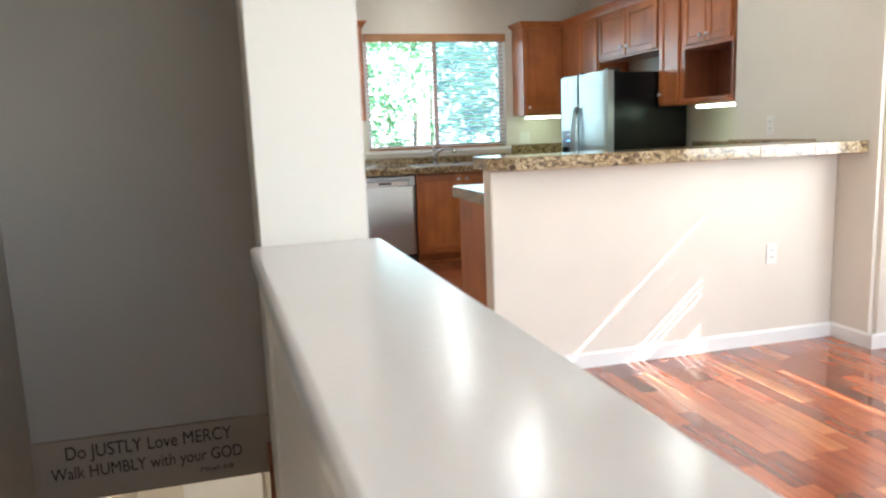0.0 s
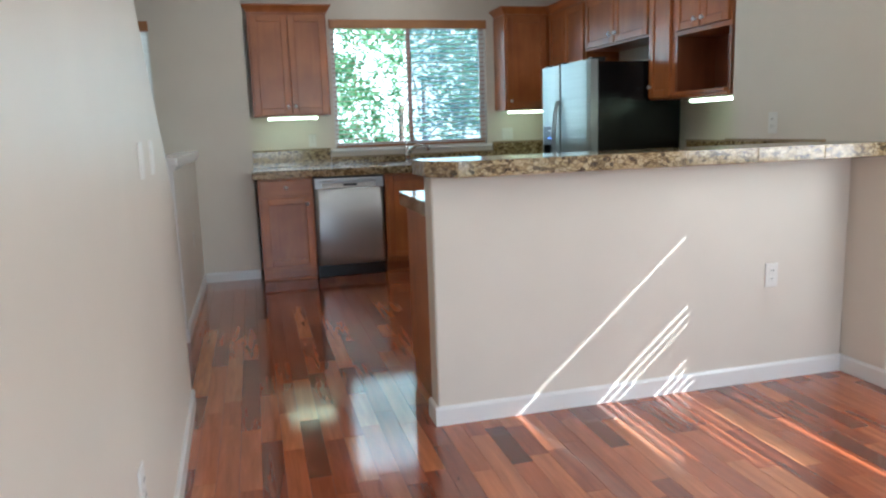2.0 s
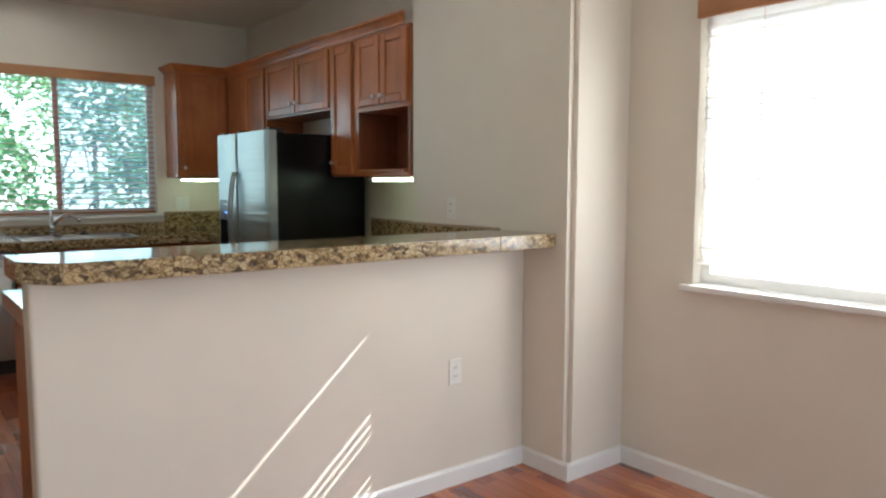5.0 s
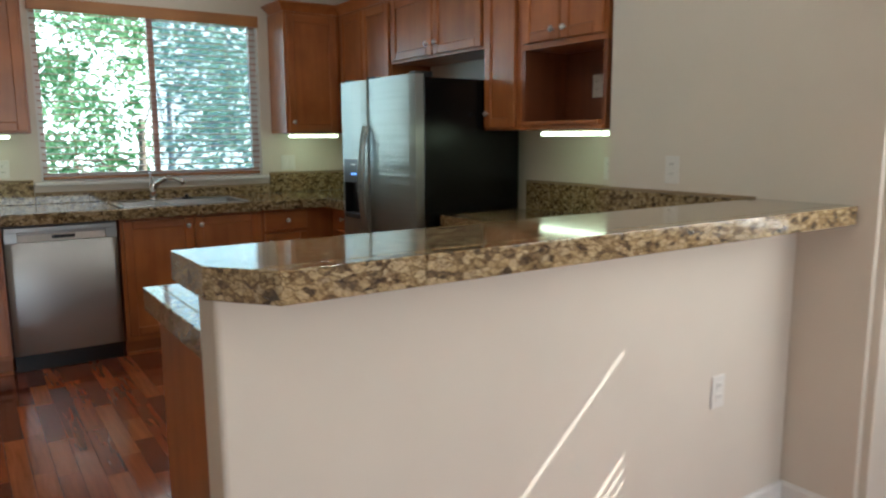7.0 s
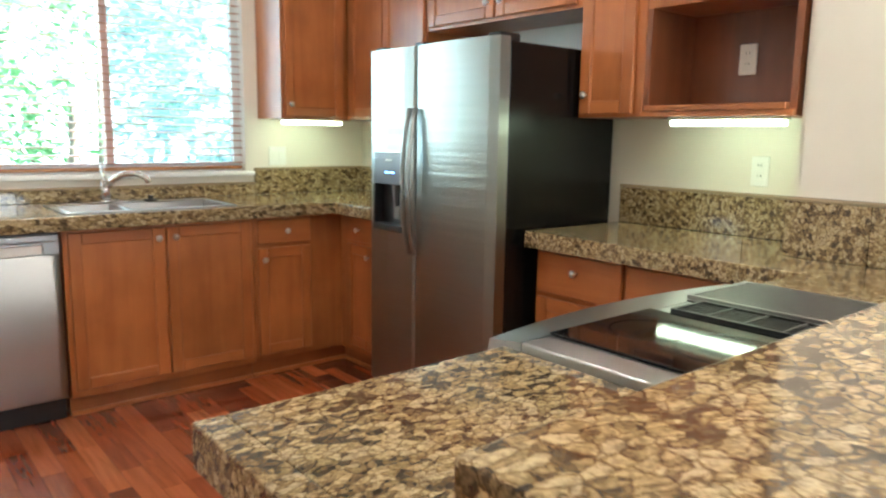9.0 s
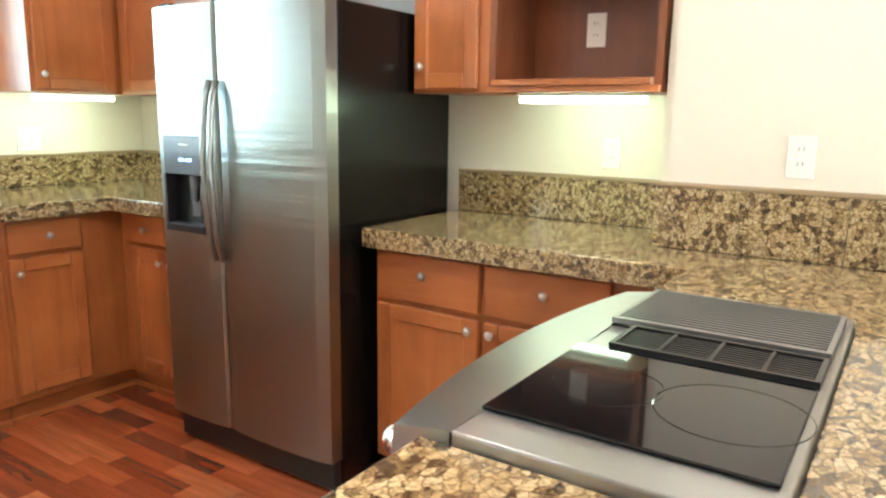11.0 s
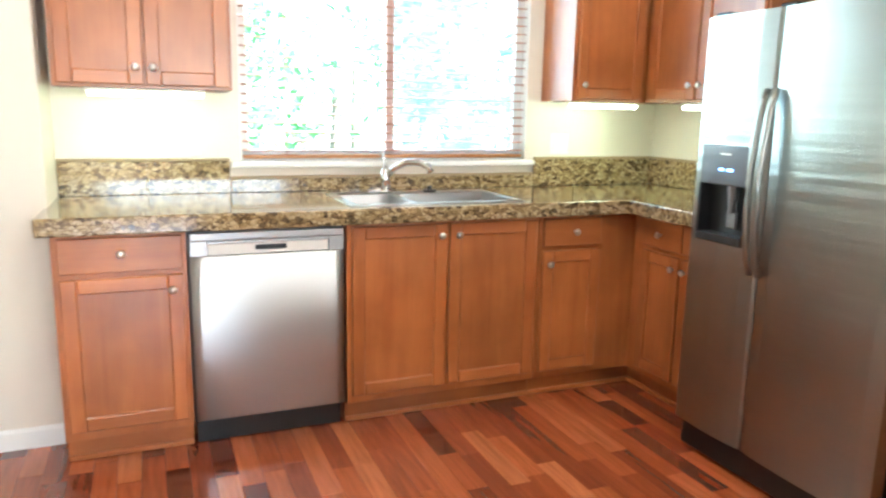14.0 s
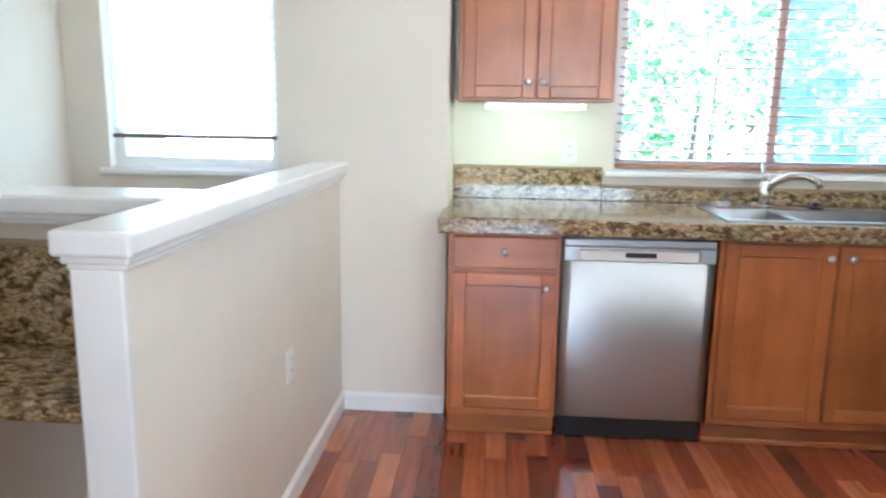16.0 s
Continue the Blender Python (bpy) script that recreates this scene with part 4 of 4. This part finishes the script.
# sloping front with a curved plan
n = 16
ring0, ring1, ring2 = [], [], []
for i in range(n + 1):
    u = i / n
    x = RX0 + (RX1 - RX0) * u
    bow = 0.10 * (1 - (2 * u - 1) ** 2) * 0.45
    ring0.append(top.verts.new((x, RY1 - 0.001, CT + 0.016)))
    ring1.append(top.verts.new((x, 4.655 + bow, CT + 0.004)))
    ring2.append(top.verts.new((x, 4.665 + bow, CT - 0.075)))
ring3 = [top.verts.new((v.co.x, RY1 - 0.001, v.co.z)) for v in ring2]
for a, c in ((ring0, ring1), (ring1, ring2), (ring2, ring3)):
    for i in range(n):
        top.faces.new((a[i], a[i + 1], c[i + 1], c[i]))
for i in (0, n):
    top.faces.new((ring0[i], ring1[i], ring2[i], ring3[i]))
part("cooktop", top, STEELX, rg, "brushed steel cooktop")
part("glass_plate", cube(B(), RX0 + 0.075, RX0 + 0.385, RY0 + 0.012, RY1 + 0.0, CT + 0.0165, CT + 0.0225, 0.002), CERAN, rg, "black glass hob plate")
for yy, rr_ in ((4.47, 0.075), (4.31, 0.095)):
    ringb = B()
    bmesh.ops.create_cone(ringb, cap_ends=False, segments=36, radius1=rr_, radius2=rr_ - 0.0015, depth=0.0006, matrix=Matrix.Translation((RX0 + 0.235, yy, CT + 0.0229)))
    part("burner_ring", ringb, mat("burner_mark", (0.007, 0.007, 0.008), 0.06), rg)


def grille(x0, x1, y0, y1, z, bars, along):
    b = B()
    t = 0.008
    for a in (x0, x1 - t):
        cube(b, a, a + t, y0, y1, z, z + 0.010)
    for a in (y0, y1 - t):
        cube(b, x0 + t, x1 - t, a, a + t, z, z + 0.010)
    for i in range(1, bars):
        if along == 'x':
            yv = y0 + (y1 - y0) * i / bars
            cube(b, x0 + t, x1 - t, yv - 0.0025, yv + 0.0025, z + 0.002, z + 0.009)
        else:
            xv = x0 + (x1 - x0) * i / bars
            cube(b, xv - 0.0025, xv + 0.0025, y0 + t, y1 - t, z + 0.002, z + 0.009)
    return b


part("vent_bed", cube(B(), RX0 + 0.395, RX0 + 0.515, RY0 + 0.012, RY1 - 0.045, CT + 0.0163, CT + 0.019), BLACKP, rg)
part("vent_grille", grille(RX0 + 0.395, RX0 + 0.515, RY0 + 0.012, RY1 - 0.045, CT + 0.019, 4, 'x'), BLACKP, rg, "dark downdraft vent grille")
vb = B()
for i in range(9):
    xv = RX0 + 0.406 + 0.1 * i / 9
    cube(vb, xv, xv + 0.004, RY0 + 0.02, RY1 - 0.053, CT + 0.0195, CT + 0.026)
part("vent_fin", vb, mat("dark_fin", (0.05, 0.05, 0.05), 0.4, 0.6), rg)
part("grate_bed", cube(B(), RX0 + 0.53, RX1 - 0.05, RY0 + 0.012, RY1, CT + 0.0163, CT + 0.019), BLACKP, rg)
part("grill_grate", grille(RX0 + 0.53, RX1 - 0.05, RY0 + 0.012, RY1, CT + 0.022, 17, 'y'), IRON, rg, "dark ribbed grill grate")
hb = B()
tube(hb, [(RX0 + 0.03, 4.735, 0.80), (RX0 + 0.42, 4.765, 0.80), (RX1 - 0.03, 4.735, 0.80)], 0.012, 10)
part("oven_handle", hb, CHROME, rg, "", True)
part("oven_door", cube(B(), RX0 + 0.01, RX1 - 0.01, 4.587, 4.66, 0.18, 0.83, 0.006, 2), BLACKP, rg, "black glass oven door")
for x in (RX0 + 0.05, RX1 - 0.05):
    part("handle_bracket", cube(B(), x - 0.012, x + 0.012, 4.655, 4.74, 0.785, 0.815, 0.004), CHROME, rg)
for i, x in enumerate((2.74, 2.80, 3.39, 3.45)):
    part("control_knob", cyl(cyl(B(), (x, 4.672, 0.885), (x, 4.705, 0.893), 0.024, 0.021, 18), (x, 4.705, 0.893), (x, 4.715, 0.895), 0.021, 0.014, 18), CHROME, rg, "", True)

# ---- under-cabinet lamps ----


def strip(x, y, along_x, length):
    t = thing("under_cabinet_lamp", "lit slim fluorescent lamp under a wall cabinet", "lamp", "under-cabinet lamps")
    a, c = (length / 2, 0.035) if along_x else (0.035, length / 2)
    part("housing", cube(B(), x - a, x + a, y - c, y + c, Z0 - 0.012, Z0 - 0.0005, 0.002), PLATE, t)
    part("diffuser", cube(B(), x - a + 0.01, x + a - 0.01, y - c + 0.004, y + c - 0.004, Z0 - 0.032, Z0 - 0.0125, 0.006, 2), TUBE, t, "glowing white diffuser")
    return t


strip(1.772, 7.59, True, 0.45)
strip(3.98, 7.60, True, 0.40)
strip(4.26, 5.10, False, 0.44)
strip(4.26, 7.10, False, 0.40)

# ---- ceiling downlights ----
# First and fifth follow reflections; the other four are unseen extras that brighten.
for x, y in ((2.75, 7.2), (2.4, 5.6), (3.4, 5.6), (1.5, 6.3), (2.3, 4.0), (3.3, 4.0)):
    t = thing("downlight", "unseen lit ceiling downlight with white trim", "lamp", "ceiling downlights")
    b = B()
    bmesh.ops.create_cone(b, cap_ends=False, segments=28, radius1=0.095, radius2=0.07, depth=0.012, matrix=Matrix.Translation((x, y, H - 0.006)))
    part("trim_ring", b, WHITE, t)
    part("diffuser", cyl(B(), (x, y, H - 0.004), (x, y, H - 0.001), 0.072, None, 28), CANLIT, t)

# ---- plates, thermostat, chime ----


def plate(p, out, kind, label, w=0.07, h=0.115, gang=1):
    """A wall plate at p, facing out (a unit vector along x or y)."""
    name = "outlet" if kind == "outlet" else "light_switch"
    t = thing(name, label, "wall plate")
    p, o = Vector(p), Vector(out)
    s = Vector((-o.y, o.x, 0))
    W = w + 0.046 * (gang - 1)

    def blk(u0, u1, v0, v1, z0, z1, bev=0.0):
        a, c = p + s * u0 + o * v0, p + s * u1 + o * v1
        return cube(B(), min(a.x, c.x), max(a.x, c.x), min(a.y, c.y), max(a.y, c.y), p.z + z0, p.z + z1, bev)
    part("cover", blk(-W / 2, W / 2, 0, 0.006, -h / 2, h / 2, 0.0025), PLATE, t)
    for g in range(gang):
        u = (g - (gang - 1) / 2) * 0.046
        if kind == "outlet":
            for dz in (-0.02, 0.02):
                r = part("receptacle", blk(u - 0.016, u + 0.016, 0.006, 0.0085, dz - 0.014, dz + 0.014, 0.001), PLATE, t)
                for du in (-0.006, 0.006):
                    part("slot", blk(u + du - 0.0012, u + du + 0.0012, 0.0085, 0.0092, dz - 0.002, dz + 0.008), SLOT, r)
        else:
            part("rocker", blk(u - 0.016, u + 0.016, 0.006, 0.010, -0.033, 0.033, 0.0015), PLATE, t)
    return t


plate((3.735, 3.865, 0.52), (0, -1, 0), "outlet", "white outlet low on the breakfast bar wall")
plate((4.165, 4.42, 1.225), (-1, 0, 0), "outlet", "white outlet on the wall pier above the granite")
plate((4.49, 5.07, 1.20), (-1, 0, 0), "outlet", "white outlet above the granite backsplash")
plate((4.465, 5.14, 1.62), (-1, 0, 0), "outlet", "white outlet inside the microwave niche")
plate((1.95, 7.83, 1.175), (0, -1, 0), "outlet", "white outlet beside the kitchen window")
plate((3.86, 7.83, 1.175), (0, -1, 0), "switch", "white double switch plate beside the kitchen window", gang=2)
plate((0.93, 6.62, 0.50), (1, 0, 0), "outlet", "white outlet on the half wall")
plate((stair_face(3.42), 3.42, 1.19), (1, 0, 0), "switch", "white rocker switch on the stair wall")
plate((stair_face(3.72), 3.72, 1.19), (1, 0, 0), "switch", "white rocker switch on the stair wall")
plate((stair_face(2.80), 2.80, 0.42), (1, 0, 0), "outlet", "white outlet low on the stair wall")

TX = stair_face(1.95)
th = thing("thermostat", "white wall thermostat on the stair wall", "thermostat")
part("back_plate", cube(B(), TX, TX + 0.008, 1.815, 1.945, 1.32, 1.43, 0.003), PLATE, th)
part("case", cube(B(), TX + 0.008, TX + 0.027, 1.822, 1.938, 1.325, 1.425, 0.006, 2), PLATE, th)
part("display", cube(B(), TX + 0.027, TX + 0.0285, 1.845, 1.905, 1.38, 1.413), mat("lcd", (0.25, 0.28, 0.24), 0.3), th, "grey green display")
ch = thing("door_chime", "small white door chime box high on the wall", "door chime")
part("case", cube(B(), 0.90, 1.10, 7.385, 7.43, 2.40, 2.50, 0.006, 2), PLATE, ch)

# ---- desk counter in the nook ----
tagged(part("desk_top", cube(B(), -0.278, 0.84, 5.72, 6.098, 0.685, 0.735, 0.006, 2), GRANITE), "polished granite desk counter in the nook", "countertop")
t = thing("backsplash", "granite tile backsplash behind the desk counter", "backsplash")
for i in range(4):
    part("tile", cube(B(), -0.278 + i * 0.2725 + 0.001, -0.278 + (i + 1) * 0.2725 - 0.001, 6.078, 6.099, 0.736, 0.995, 0.0015), GRANITE, t)
part("edge_trim", cube(B(), -0.278, 0.812, 6.074, 6.099, 0.996, 1.012, 0.004, 2), GROUT, t, "tan pencil trim")
part("support_panel", cube(B(), -0.278, 0.812, 6.05, 6.077, 0.0, 0.684), WALL, t)

# ---- outside ----
setting("ground", cube(B(), -120, 120, -120, 140, -3.4, -3.2), GRASS, "green lawn and undergrowth outside", "ground")


def tree(label, x, y, h, r, seed, leaves):
    rnd = random.Random(seed)
    t = thing("tree", label, "tree", "trees outside the kitchen window")
    b = B()
    cyl(b, (x, y, -3.2), (x + 0.1, y, h * 0.45), 0.10, 0.04, 9)
    tips = []
    for i in range(9):
        a = rnd.uniform(0, math.tau)
        z = rnd.uniform(-1.2, h * 0.45)
        e = Vector((x + math.cos(a) * r * rnd.uniform(0.5, 0.9), y + math.sin(a) * r * rnd.uniform(0.5, 0.9), z + rnd.uniform(0.3, 1.4)))
        tube(b, [(x, y, z), (Vector((x, y, z)) + e) / 2 + Vector((0, 0, 0.2)), e], 0.014, 5)
        tips.append(e)
    part("trunk", b, BARK, t)
    verts, faces = [], []
    for _ in range(leaves // 60):
        a, ph = rnd.uniform(0, math.tau), rnd.uniform(-1, 1)
        rad = r * rnd.uniform(0.35, 1.05)
        s = math.sqrt(1 - ph * ph)
        c = Vector((x + math.cos(a) * s * rad, y + math.sin(a) * s * rad, h * 0.42 + ph * (h * 0.62)))
        sz = rnd.uniform(0.12, 0.27)
        for _ in range(60):
            p = c + Vector((rnd.gauss(0, sz), rnd.gauss(0, sz), rnd.gauss(0, sz * 0.7)))
            q = Euler((rnd.uniform(-0.9, 0.9), rnd.uniform(-0.9, 0.9), rnd.uniform(0, 6.3))).to_matrix()
            l, w = rnd.uniform(0.055, 0.10), rnd.uniform(0.025, 0.045)
            k = len(verts)
            for v in ((-l, 0, 0), (-0.2 * l, w, 0.01), (l, 0, -0.02), (-0.2 * l, -w, 0.01)):
                verts.append(tuple(p + q @ Vector(v)))
            faces.append((k, k + 1, k + 2, k + 3))
    me = bpy.data.meshes.new("crown")
    me.from_pydata(verts, [], faces)
    me.materials.append(LEAF)
    ob = new("crown", me)
    ob.parent = t


for i, (x, y, h, r) in enumerate(((0.8, 13.2, 4.2, 2.0), (3.6, 12.2, 3.6, 1.7), (6.2, 13.0, 4.4, 2.1), (2.2, 16.0, 5.8, 2.6), (5.0, 16.5, 5.2, 2.6), (8.5, 16.5, 5.6, 2.6))):
    tree("leafy green tree in sunlight outside the window", x, y, h, r, 11 + i, 4200)

# Made-up pale slab, so the glare under the dining blind is white, not lawn green.
PALE_SLAB = paint("pale_slab_paint", (0.55, 0.53, 0.50), 0.9, 0.3)
setting("pavement", cube(B(), 4.9, 48, -14, 12, -3.2, -0.35), PALE_SLAB, "added pale slab that whitens the view under the dining blind", "pavement")
BACK = mat("bright_haze", (0.8, 0.9, 1.0), 1.0)
shader(BACK).inputs["Emission Color"].default_value = (0.80, 1.0, 0.88, 1)
shader(BACK).inputs["Emission Strength"].default_value = 0.85
setting("backdrop", cube(B(), -60, 70, 66, 66.2, -4, 45), BACK, "pale bright sky and haze beyond the trees", "backdrop")

# ---- floor planks ----
PW = 0.083
rnd = random.Random(5)
meshes = {}


def plank_mesh(length, width):
    key = (round(length, 2), round(width, 3))
    if key not in meshes:
        b = cube(B(), -width / 2 + 0.0005, width / 2 - 0.0005, -key[0] / 2 + 0.0006, key[0] / 2 - 0.0006, -0.005, 0.0, 0.0009)
        me = bpy.data.meshes.new("plank")
        b.to_mesh(me)
        b.free()
        me.materials.append(PLANK)
        meshes[key] = me
    return meshes[key], key[0]


verts, faces = [], []
singles = 0
x = -0.27
while x < 4.56:
    y = (YB if x > 0.955 else 3.63) - rnd.uniform(0, 0.5)
    lim = YB if x > 0.955 else 3.63
    while y < 7.82:
        L = rnd.choice((0.28, 0.34, 0.4, 0.46, 0.55, 0.7))
        y0, y1 = max(y, lim), min(y + L, 7.83)
        if y1 - y0 > 0.02 and x < 4.55:
            if y0 > 4.9 and y1 < 7.3 and 1.2 < x < 3.7 and singles < 300:
                me, ln = plank_mesh(L, PW)
                ob = new("plank", me)
                ob.parent = floor
                ob.location = (x, (y0 + y1) / 2, 0.0)
                singles += 1
            else:
                k = len(verts)
                g = 0.0006
                for z in (-0.005, 0.0):
                    verts += [(x - PW / 2 + g, y0 + g, z), (x + PW / 2 - g, y0 + g, z), (x + PW / 2 - g, y1 - g, z), (x - PW / 2 + g, y1 - g, z)]
                faces += [(k + 4, k + 5, k + 6, k + 7), (k, k + 1, k + 5, k + 4), (k + 1, k + 2, k + 6, k + 5), (k + 2, k + 3, k + 7, k + 6), (k + 3, k, k + 4, k + 7)]
        y += L
    x += PW
me = bpy.data.meshes.new("planks")
me.from_pydata(verts, [], faces)
me.materials.append(PLANKS)
ob = new("planks", me)
ob.parent = floor
ob["kind"] = "stuff"
